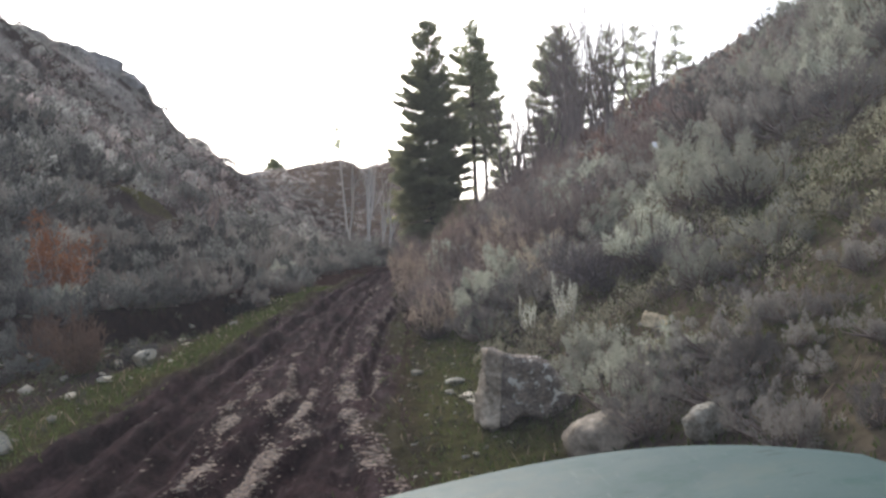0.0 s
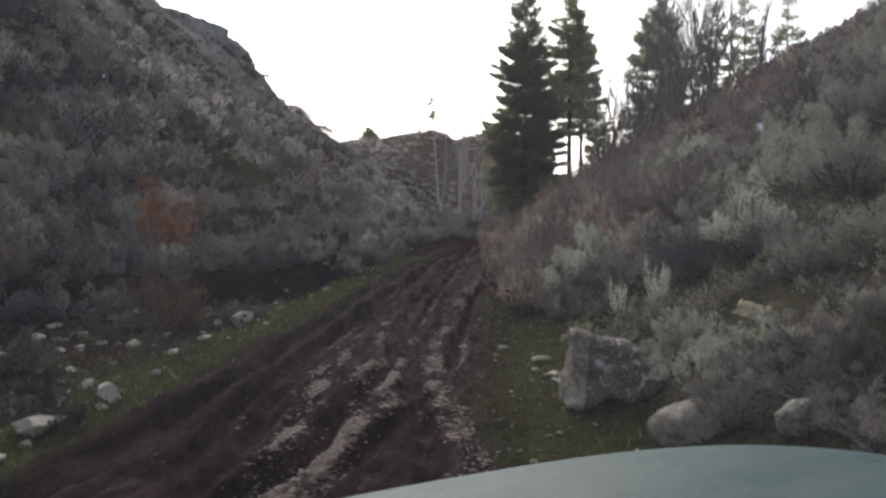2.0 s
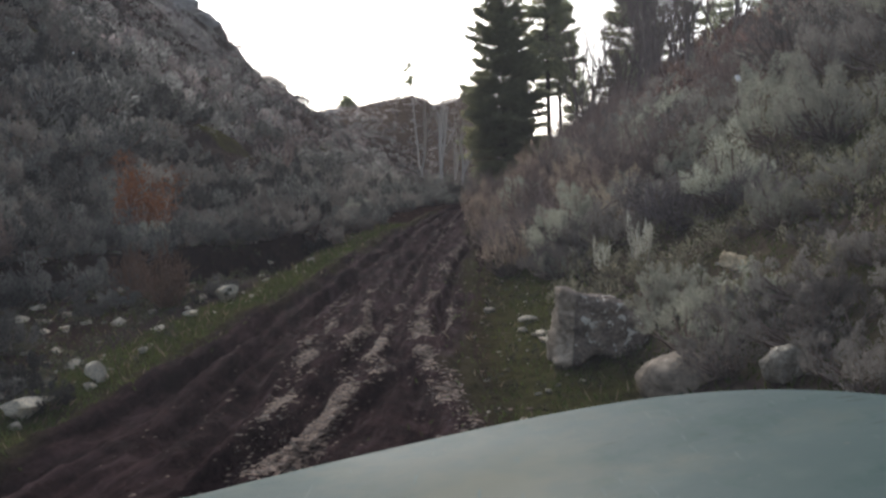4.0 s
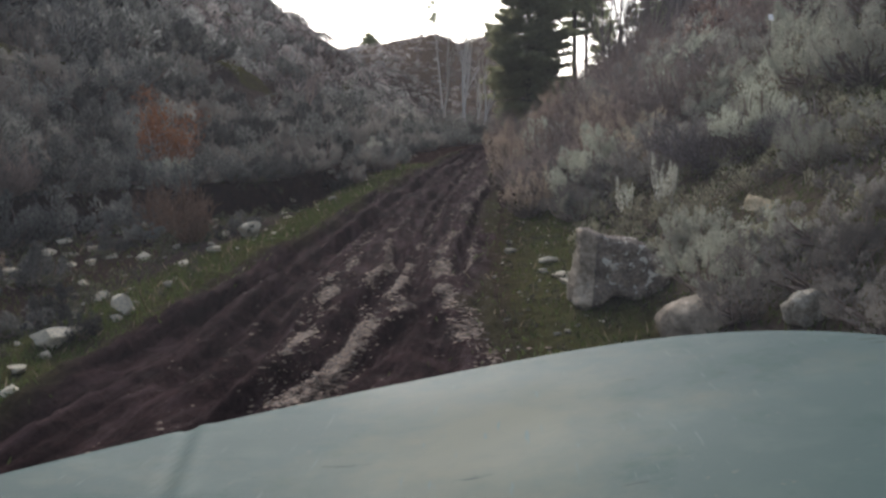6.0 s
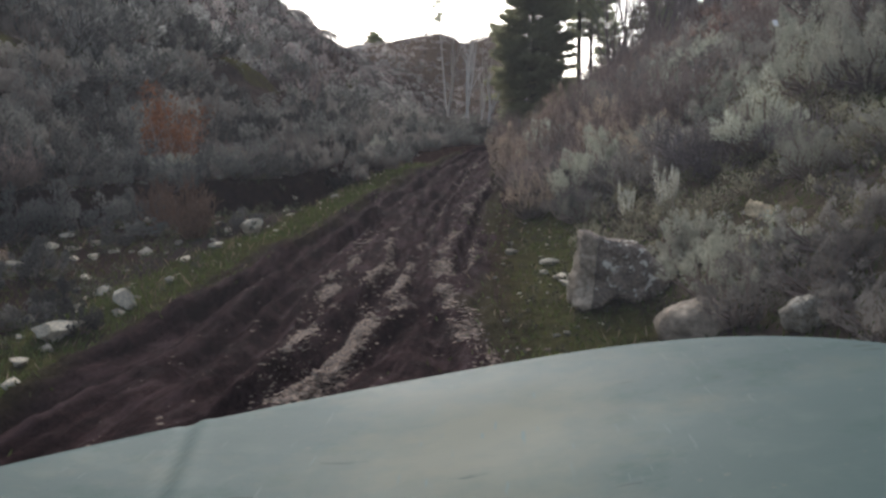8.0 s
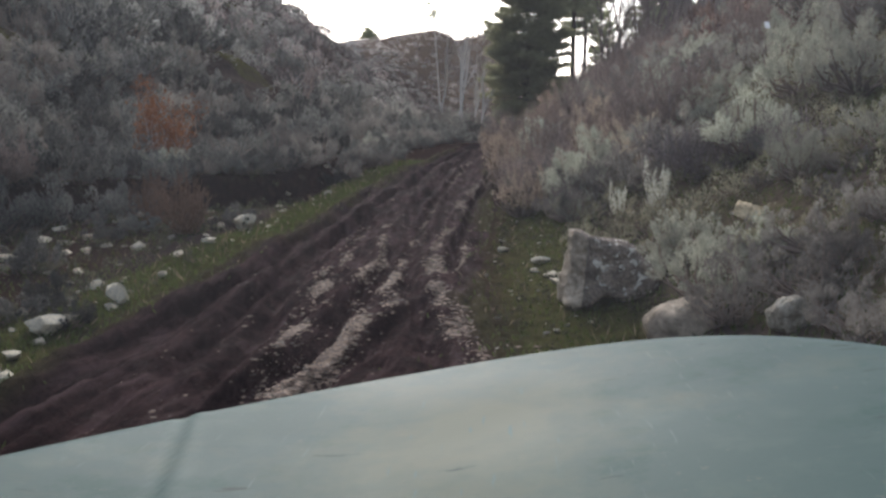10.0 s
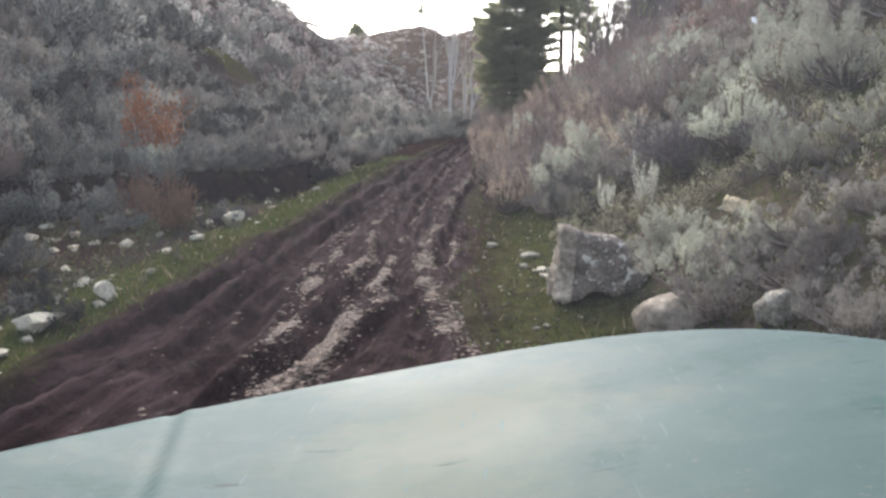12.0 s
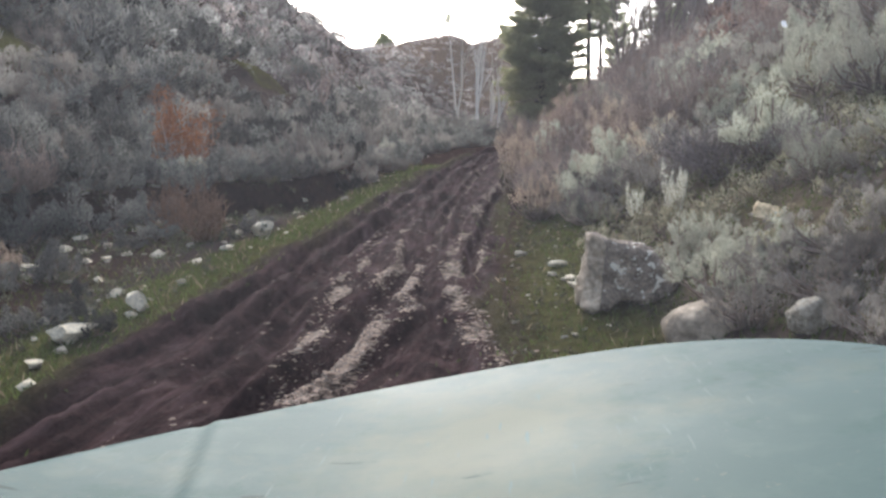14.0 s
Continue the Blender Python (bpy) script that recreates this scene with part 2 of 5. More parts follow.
def ground_material():
    m, nt, b = nodes_of("hillside_soil")
    fine, mid, big = (noise_node(nt, s, 6.0) for s in (9.0, 1.3, 0.11))
    soil = mix_node(nt, ramp_node(nt, fine, 0.35, 0.7), (0.022, 0.016, 0.0145), (0.056, 0.043, 0.037))
    litter = mix_node(nt, ramp_node(nt, fine, 0.3, 0.65), (0.028, 0.022, 0.019), (0.078, 0.062, 0.05))
    col = mix_node(nt, ramp_node(nt, mid, 0.42, 0.6), soil, litter)
    col = vary_node(nt, col, big, 0.7, 1.3)
    green = mix_node(nt, ramp_node(nt, fine, 0.3, 0.7), (0.0275, 0.0262, 0.0102), (0.078, 0.0740, 0.0300))
    edge = nt.nodes.new("ShaderNodeMath")
    edge.operation = "MULTIPLY_ADD"
    edge.inputs[1].default_value, edge.inputs[2].default_value = 1.1, -0.55
    nt.links.new(mid, edge.inputs[0])
    total = nt.nodes.new("ShaderNodeMath")
    total.operation = "ADD"
    total.use_clamp = True
    nt.links.new(attribute_node(nt, "green"), total.inputs[0])
    nt.links.new(edge.outputs[0], total.inputs[1])
    col = mix_node(nt, ramp_node(nt, total.outputs[0], 0.4, 0.75), col, green)
    col = mix_node(nt, attribute_node(nt, "earth_shade"), col, mix_node(nt, ramp_node(nt, fine, 0.3, 0.7), (0.012, 0.0074, 0.006), (0.038, 0.0235, 0.0185)))
    col = mix_node(nt, attribute_node(nt, "dry"), col, mix_node(nt, ramp_node(nt, fine, 0.3, 0.7), (0.050, 0.037, 0.028), (0.16, 0.122, 0.09)))
    stone = mix_node(nt, ramp_node(nt, fine, 0.3, 0.7), (0.17, 0.158, 0.145), (0.34, 0.312, 0.28))
    col = mix_node(nt, attribute_node(nt, "rock"), col, stone)
    nt.links.new(col, b.inputs["Base Color"])
    b.inputs["Roughness"].default_value = 0.95
    b.inputs["Specular IOR Level"].default_value = 0.0
    bump_node(nt, b, fine, 0.8, 0.05)
    return m


def mud_material():
    m, nt, b = nodes_of("wet_mud")
    fine, mid, big = noise_node(nt, 26.0, 7.0, 0.7), noise_node(nt, 4.0, 5.0), noise_node(nt, 0.7, 3.0)
    wet = mix_node(nt, ramp_node(nt, fine, 0.3, 0.7), (0.0110, 0.0055, 0.0056), (0.0310, 0.0160, 0.0160))
    dry = mix_node(nt, ramp_node(nt, fine, 0.3, 0.7), (0.0220, 0.0118, 0.0118), (0.0600, 0.0350, 0.0340))
    col = mix_node(nt, ramp_node(nt, mid, 0.45, 0.68), wet, dry)
    place, lane = nt.nodes.new("ShaderNodeSeparateXYZ"), nt.nodes.new("ShaderNodeCombineXYZ")
    nt.links.new(nt.nodes.new("ShaderNodeTexCoord").outputs["Object"], place.inputs[0])
    for k, (source, size) in enumerate(((attribute_node(nt, "lane"), 1.0), (place.outputs["Y"], 0.16))):
        scaled = nt.nodes.new("ShaderNodeMath")
        scaled.operation = "MULTIPLY"
        scaled.inputs[1].default_value = size
        nt.links.new(source, scaled.inputs[0])
        nt.links.new(scaled.outputs[0], lane.inputs[k])
    streak = nt.nodes.new("ShaderNodeTexNoise")
    streak.inputs["Scale"].default_value, streak.inputs["Detail"].default_value, streak.inputs["Roughness"].default_value = 9.0, 4.0, 0.6
    nt.links.new(lane.outputs[0], streak.inputs["Vector"])
    col = mix_node(nt, ramp_node(nt, streak.outputs["Fac"], 0.50, 0.70, c2=(0.8, 0.8, 0.8)), col, (0.078, 0.049, 0.049))
    col = mix_node(nt, ramp_node(nt, streak.outputs["Fac"], 0.32, 0.46, (0.6, 0.6, 0.6), (0, 0, 0)), col, (0.0050, 0.0025, 0.0026))
    grit = mix_node(nt, ramp_node(nt, fine, 0.42, 0.62), (0.027, 0.0170, 0.0145), (0.140, 0.097, 0.075))
    col = mix_node(nt, attribute_node(nt, "grit"), col, grit)
    verge = mix_node(nt, ramp_node(nt, fine, 0.3, 0.7), (0.0215, 0.0180, 0.0080), (0.060, 0.0520, 0.0210))
    col = mix_node(nt, attribute_node(nt, "verge"), col, verge)
    col = vary_node(nt, col, big, 0.75, 1.25)
    nt.links.new(col, b.inputs["Base Color"])
    rr = nt.nodes.new("ShaderNodeMapRange")
    rr.inputs["From Min"].default_value, rr.inputs["From Max"].default_value = 0.35, 0.65
    rr.inputs["To Min"].default_value, rr.inputs["To Max"].default_value = 0.7, 0.98
    b.inputs["Specular IOR Level"].default_value = 0.01
    nt.links.new(mid, rr.inputs["Value"])
    nt.links.new(rr.outputs[0], b.inputs["Roughness"])
    rough = nt.nodes.new("ShaderNodeMath")
    rough.operation = "ADD"
    nt.links.new(fine, rough.inputs[0])
    nt.links.new(streak.outputs["Fac"], rough.inputs[1])
    lumps = nt.nodes.new("ShaderNodeMath")
    lumps.operation = "MULTIPLY_ADD"
    lumps.inputs[1].default_value = 1.6
    nt.links.new(noise_node(nt, 11.0, 5.0, 0.65, "Object", (1.0, 0.6, 1.0)), lumps.inputs[0])
    nt.links.new(rough.outputs[0], lumps.inputs[2])
    bump_node(nt, b, lumps.outputs[0], 1.0, 0.034)
    return m


def rock_material(name, dark, light, spots, spot_amount, scale=3.0):
    m, nt, b = nodes_of(name)
    fine, mid, lich = noise_node(nt, scale * 6, 7.0), noise_node(nt, scale, 5.0), noise_node(nt, scale * 2.2, 3.0)
    col = mix_node(nt, ramp_node(nt, mid, 0.3, 0.7), dark, light)
    col = vary_node(nt, col, ramp_node(nt, fine, 0.25, 0.75), 0.45, 1.5)
    col = mix_node(nt, ramp_node(nt, lich, spot_amount, spot_amount + 0.06), col, spots)
    info = nt.nodes.new("ShaderNodeObjectInfo")
    col = vary_node(nt, col, info.outputs["Random"], 0.8, 1.2)
    nt.links.new(col, b.inputs["Base Color"])
    b.inputs["Roughness"].default_value = 0.9
    b.inputs["Specular IOR Level"].default_value = 0.15
    bump_node(nt, b, fine, 0.8, 0.04)
    return m


def paint_material():
    """Sun-faded grey-green paint with dust, scuffs and dull patches."""
    m, nt, b = nodes_of("faded_green_paint")
    big, mid, streak = noise_node(nt, 1.6, 4.0), noise_node(nt, 7.0, 6.0), noise_node(nt, 3.0, 5.0, 0.7, "Object", (1.0, 6.0, 1.0))
    col = mix_node(nt, ramp_node(nt, big, 0.3, 0.7), (0.033, 0.070, 0.066), (0.052, 0.086, 0.080))
    col = mix_node(nt, ramp_node(nt, mid, 0.50, 0.80), col, (0.061, 0.097, 0.085))
    col = mix_node(nt, ramp_node(nt, streak, 0.58, 0.80), col, (0.034, 0.070, 0.066))
    stain = noise_node(nt, 4.2, 7.0, 0.72)
    col = mix_node(nt, ramp_node(nt, stain, 0.54, 0.66), col, (0.026, 0.066, 0.058))
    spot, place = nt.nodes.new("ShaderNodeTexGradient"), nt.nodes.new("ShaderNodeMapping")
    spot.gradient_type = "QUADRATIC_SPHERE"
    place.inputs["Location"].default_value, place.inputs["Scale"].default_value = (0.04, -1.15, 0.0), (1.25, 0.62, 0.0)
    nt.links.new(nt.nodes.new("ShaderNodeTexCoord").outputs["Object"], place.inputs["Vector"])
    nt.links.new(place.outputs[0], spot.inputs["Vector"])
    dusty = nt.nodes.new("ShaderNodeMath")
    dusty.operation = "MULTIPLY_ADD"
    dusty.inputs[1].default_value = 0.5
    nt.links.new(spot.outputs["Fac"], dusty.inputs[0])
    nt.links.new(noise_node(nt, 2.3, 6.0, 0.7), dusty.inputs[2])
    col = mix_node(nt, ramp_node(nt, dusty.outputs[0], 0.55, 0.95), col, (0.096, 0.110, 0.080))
    speck = noise_node(nt, 38.0, 3.0)
    col = mix_node(nt, ramp_node(nt, speck, 0.68, 0.72), col, (0.078, 0.10, 0.084))
    scuff = noise_node(nt, 5.0, 4.0, 0.65, "Object", (1.0, 4.0, 1.0))
    col = mix_node(nt, ramp_node(nt, scuff, 0.66, 0.71), col, (0.020, 0.040, 0.038))
    hair = noise_node(nt, 9.0, 2.0, 0.5, "Object", (9.0, 0.7, 1.0))
    col = mix_node(nt, ramp_node(nt, hair, 0.69, 0.72), col, (0.070, 0.108, 0.098))
    nt.links.new(col, b.inputs["Base Color"])
    rr = nt.nodes.new("ShaderNodeMapRange")
    rr.inputs["To Min"].default_value, rr.inputs["To Max"].default_value = 0.45, 0.75
    nt.links.new(big, rr.inputs["Value"])
    nt.links.new(rr.outputs[0], b.inputs["Roughness"])
    b.inputs["Specular IOR Level"].default_value = 0.085
    bump_node(nt, b, mid, 0.08, 0.01)
    return m


M_GROUND, M_MUD, M_PAINT = ground_material(), mud_material(), paint_material()
M_SAGE = leaf_material("sage_leaf", (0.335, 0.337, 0.268), (0.432, 0.432, 0.347), (0.72, 1.28), share=0.48)
M_SAGE_DIM = leaf_material("old_sage_leaf", (0.200, 0.184, 0.161), (0.275, 0.254, 0.225), (0.5, 1.4), share=0.48)
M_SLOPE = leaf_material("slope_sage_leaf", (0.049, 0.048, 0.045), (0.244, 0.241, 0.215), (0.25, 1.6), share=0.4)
M_TAN = leaf_material("dry_tan_leaf", (0.2898, 0.228, 0.172), (0.414, 0.33, 0.255), (0.75, 1.25), share=0.48)
M_TWIG = plain_material("bare_twig", (0.20, 0.148, 0.122), (0.37, 0.285, 0.235), 12, 0.85, 0, spread=(0.65, 1.4))
M_REDTWIG = plain_material("reddish_twig", (0.13, 0.076, 0.048), (0.26, 0.155, 0.092), 12, 0.85, 0)
M_SPIRE = leaf_material("pale_sage_leaf", (0.47, 0.462, 0.385), (0.60, 0.59, 0.50), (0.9, 1.1), share=0.48)
M_DARKTWIG = plain_material("dark_twig", (0.125, 0.103, 0.097), (0.25, 0.206, 0.193), 12, 0.85, 0, spread=(0.5, 1.4))
M_STEM = plain_material("sage_stem", (0.12, 0.092, 0.076), (0.25, 0.195, 0.16), 20, 0.9, 0.3, spread=(0.7, 1.2))
M_RUST = leaf_material("rust_leaf", (0.15, 0.073, 0.032), (0.30, 0.148, 0.066), (0.85, 1.1))
M_GRASS = leaf_material("short_grass", (0.046, 0.058, 0.014), (0.110, 0.129, 0.038), (0.9, 1.1))
M_STRAW = leaf_material("dry_grass", (0.15, 0.12, 0.075), (0.32, 0.26, 0.17), (0.9, 1.1))
M_NEEDLE = leaf_material("fir_needles", (0.32, 0.335, 0.195), (0.52, 0.535, 0.325), (0.85, 1.15), share=0.64)
M_BARK = plain_material("fir_bark", (0.06, 0.048, 0.042), (0.15, 0.12, 0.10), 9, 0.9, 0.5, 0.03, stretch=(1, 1, 0.25))
M_GREYBARK = plain_material("grey_bark", (0.16, 0.13, 0.115), (0.31, 0.26, 0.225), 9, 0.9, 0.3, 0.02, stretch=(1, 1, 0.3))
M_BIRCH = plain_material("pale_bark", (0.46, 0.43, 0.38), (0.74, 0.70, 0.63), 7, 0.8, 0.2, 0.01, stretch=(1, 1, 2.5))
M_LICHEN = rock_material("lichen_boulder", (0.095, 0.079, 0.065), (0.35, 0.285, 0.225), (0.70, 0.66, 0.56), 0.57, 6.0)
M_TANROCK = rock_material("tan_boulder", (0.28, 0.229, 0.168), (0.48, 0.405, 0.312), (0.34, 0.32, 0.26), 0.62, 2.5)
M_PALE = rock_material("pale_stone", (0.58, 0.515, 0.385), (0.80, 0.715, 0.555), (0.48, 0.43, 0.32), 0.63, 6.0)
M_YELLOW = rock_material("yellow_stone", (0.68, 0.53, 0.32), (0.86, 0.71, 0.46), (0.50, 0.44, 0.32), 0.66, 5.0)
M_GREYSTONE = rock_material("grey_stone", (0.25, 0.225, 0.175), (0.45, 0.405, 0.325), (0.40, 0.37, 0.31), 0.62, 6.0)
M_PEBBLE = plain_material("gravel", (0.14, 0.090, 0.062), (0.31, 0.212, 0.148), 30, 0.85, 0, island=(0.22, 1.0))
M_CRAG = rock_material("hill_crag", (0.27, 0.25, 0.228), (0.48, 0.44, 0.395), (0.52, 0.46, 0.39), 0.60, 0.5)
M_RUBBER = plain_material("black_rubber", (0.012, 0.012, 0.012), (0.03, 0.029, 0.028), 14, 0.8, 0.2)
M_BLACK = plain_material("black_trim", (0.014, 0.014, 0.015), (0.03, 0.03, 0.031), 20, 0.55, 0.1)
M_STEEL = plain_material("dull_steel", (0.30, 0.30, 0.30), (0.45, 0.45, 0.44), 15, 0.45, 0.1, metal=0.8)
M_WHITE = plain_material("white_plastic", (0.86, 0.84, 0.80), (0.91, 0.89, 0.85), 10, 0.7, 0)


# ---- mesh helpers ----
def mesh_of(name, verts, faces, material, smooth=False, attributes=None):
    me = bpy.data.meshes.new(name)
    verts, faces = np.asarray(verts, np.float32), np.asarray(faces, np.int32)
    me.vertices.add(len(verts))
    me.vertices.foreach_set("co", verts.ravel())
    k = faces.shape[1]
    me.loops.add(faces.size)
    me.loops.foreach_set("vertex_index", faces.ravel())
    me.polygons.add(len(faces))
    me.polygons.foreach_set("loop_start", np.arange(len(faces), dtype=np.int32) * k)
    me.polygons.foreach_set("use_smooth", np.full(len(faces), smooth))
    for key, values in (attributes or {}).items():
        me.attributes.new(key, "FLOAT", "POINT").data.foreach_set("value", np.asarray(values, np.float32).ravel())
    me.materials.append(material)
    me.update()
    me.validate()
    return me


def part(name, data, parent, label=""):
    ob = new(name, data)
    ob.parent = parent
    return tagged(ob, label)


def grid_mesh(name, xs, ys, zs, material, attributes=None):
    """A sheet over a curved grid of places, all arrays of one shape."""
    n, m = xs.shape
    idx = np.arange(n * m).reshape(n, m)
    faces = np.stack([idx[:-1, :-1], idx[:-1, 1:], idx[1:, 1:], idx[1:, :-1]], -1).reshape(-1, 4)
    return mesh_of(name, np.stack([xs, ys, zs], -1).reshape(-1, 3), faces, material, True, attributes)


def tubes(paths, sides=3):
    """Tapered tubes along lists of (point, radius), joined in one list of vertices and faces."""
    verts, faces, base = [], [], 0
    ang = np.arange(sides) * 2 * math.pi / sides
    for pts, radii in paths:
        pts = np.asarray(pts, float)
        d = np.gradient(pts, axis=0)
        d /= np.linalg.norm(d, axis=1, keepdims=True) + 1e-9
        ref = np.where(np.abs(d[:, 2:3]) > 0.9, [[1.0, 0, 0]], [[0, 0, 1.0]])
        a = np.cross(d, ref)
        a /= np.linalg.norm(a, axis=1, keepdims=True) + 1e-9
        b = np.cross(d, a)
        ring = pts[:, None] + np.asarray(radii)[:, None, None] * (a[:, None] * np.cos(ang)[None, :, None] + b[:, None] * np.sin(ang)[None, :, None])
        n = len(pts)
        verts.append(ring.reshape(-1, 3))
        i = base + np.arange(n * sides).reshape(n, sides)
        faces.append(np.stack([i[:-1], np.roll(i[:-1], -1, 1), np.roll(i[1:], -1, 1), i[1:]], -1).reshape(-1, 4))
        base += n * sides
    return np.concatenate(verts), np.concatenate(faces)


def blades(centres, ways, length, width, r, bend=0.0):
    """Small leaf blades: a kite of two triangles each, along a way, with its own twist."""
    n = len(centres)
    ways = ways / (np.linalg.norm(ways, axis=1, keepdims=True) + 1e-9)
    side = np.cross(ways, r.normal(size=(n, 3)))
    side /= np.linalg.norm(side, axis=1, keepdims=True) + 1e-9
    up = np.cross(side, ways)
    ln = length * r.uniform(0.6, 1.4, (n, 1))
    wd = width * r.uniform(0.7, 1.3, (n, 1))
    a, b = centres - ways * ln * 0.5, centres + ways * ln * 0.5
    c, d = centres + side * wd * 0.5 + up * wd * bend, centres - side * wd * 0.5 + up * wd * bend
    verts = np.stack([a, c, b, d], 1).reshape(-1, 3)
    i = np.arange(n)[:, None] * 4
    return verts, np.concatenate([i + [[0, 1, 2]], i + [[0, 2, 3]]], 1).reshape(-1, 3)


def rock_mesh(name, seed, size, material, detail=3, rough=0.22, cuts=7, near=0.45, far=0.8, smooth=True):
    """A broken, worn stone: a ball cut by planes and roughened, standing on z = 0."""
    r = np.random.default_rng(seed)
    bm = bmesh.new()
    bmesh.ops.create_icosphere(bm, subdivisions=detail, radius=1)
    co = np.array([v.co[:] for v in bm.verts])
    for k in range(cuts):
        n = r.normal(size=3)
        n /= np.linalg.norm(n)
        over = co @ n - r.uniform(near, far)
        co -= np.where(over > 0, over * 0.95, 0)[:, None] * n
    for v, c in zip(bm.verts, co):
        p = Vector(c)
        s = noise.fractal(p * 1.6 + Vector((seed * 3.1, seed, 0)), 0.7, 2.1, 4)
        f = noise.fractal(p * 6 + Vector((0, seed * 2.3, 0)), 0.8, 2.0, 3)
        v.co = p * (1 + rough * s + rough * 0.22 * f)
    for v in bm.verts:
        v.co = Vector((v.co.x * size[0] / 2, v.co.y * size[1] / 2, v.co.z * size[2] / 2))
    low = min(v.co.z for v in bm.verts)
    for v in bm.verts:
        v.co.z -= low
    me = bpy.data.meshes.new(name)
    bm.to_mesh(me)
    bm.free()
    me.polygons.foreach_set("use_smooth", np.full(len(me.polygons), smooth))
    me.materials.append(material)
    return me


def wedge_mesh(name, seed, profile, depth, material, lit_side, corner=0.08):
    """A broken wedge of rock: one outline carried back in uneven slices, a split corner, a second material on the left,
    roughened.
    """
    bm = bmesh.new()
    cx, cz = sum(p[0] for p in profile) / len(profile), sum(p[1] for p in profile) / len(profile)
    rings = []
    for y, k, split in ((-0.5, 0.86, corner), (-0.26, 1.0, 0.0), (0.2, 0.97, 0.0), (0.5, 0.72, 0.0)):
        ring = []
        for x, z in profile:
            x2, z2 = cx + (x - cx) * k, z if z < 0.05 else cz + (z - cz) * k - 0.05 * max(0, y)
            ring.append(bm.verts.new((x2 + split * min(1.0, max(0.0, 1 - x / 0.22)), y * depth, z2)))
        rings.append(ring)
    n = len(profile)
    for a, b in zip(rings, rings[1:]):
        for i in range(n):
            bm.faces.new((a[i], a[(i + 1) % n], b[(i + 1) % n], b[i]))
    bm.faces.new(rings[0][::-1])
    bm.faces.new(rings[-1])
    bmesh.ops.triangulate(bm, faces=bm.faces[:])
    bmesh.ops.recalc_face_normals(bm, faces=bm.faces[:])
    # left-facing parts go paler and tan, part stone colour, part light painted in
    for f in bm.faces:
        f.material_index = 1 if f.normal.x < -0.55 and f.normal.z < 0.75 else 0
    for _ in range(4):
        bmesh.ops.subdivide_edges(bm, edges=[e for e in bm.edges if e.calc_length() > 0.02], cuts=1, use_grid_fill=True)
        bmesh.ops.smooth_vert(bm, verts=bm.verts[:], factor=0.18, use_axis_x=True, use_axis_y=True, use_axis_z=True)
    bm.normal_update()
    for v in bm.verts:
        p = v.co * 3.2
        a = noise.fractal(p + Vector((seed, 2.0 * seed, 0)), 0.8, 2.1, 5)
        b = noise.fractal(p * 5.0 + Vector((seed, 0, 7)), 0.7, 2.0, 4)
        c = noise.cell(p * 2.4 + Vector((seed, seed, 1)))
        v.co += v.normal * (0.032 * a + 0.014 * b + 0.014 * c)
    me = bpy.data.meshes.new(name)
    bm.to_mesh(me)
    bm.free()
    me.polygons.foreach_set("use_smooth", np.full(len(me.polygons), True))
    me.materials.append(material)
    me.materials.append(lit_side)
    return me


# ---- plants ----
def shoots(r, count, radius, height, spread=1.15, lift=0.0):
    """Curved stems from a crown root to a domed, uneven outline."""
    az = r.uniform(0, 2 * math.pi, count)
    tilt = spread * np.sqrt(r.random(count))
    lump = 0.78 + 0.34 * np.sin(az * 3 + r.uniform(0, 6)) * np.sin(tilt * 2 + r.uniform(0, 6)) + r.uniform(-0.14, 0.2, count)
    end = np.stack([np.sin(tilt) * np.cos(az) * radius, np.sin(tilt) * np.sin(az) * radius, np.cos(tilt * 0.92) * height], 1) * lump[:, None]
    end[:, 2] = np.maximum(end[:, 2], 0.05) + lift
    root = np.stack([np.cos(az), np.sin(az), az * 0], 1) * r.uniform(0, 0.12, (count, 1)) * radius
    bow = np.stack([np.cos(az), np.sin(az), az * 0], 1) * (radius * 0.22) * np.sin(tilt)[:, None]
    return root, bow, end


def shoot_at(root, bow, end, s):
    s = s[..., None]
    return root * (1 - s) + end * s + bow * 4 * s * (1 - s)


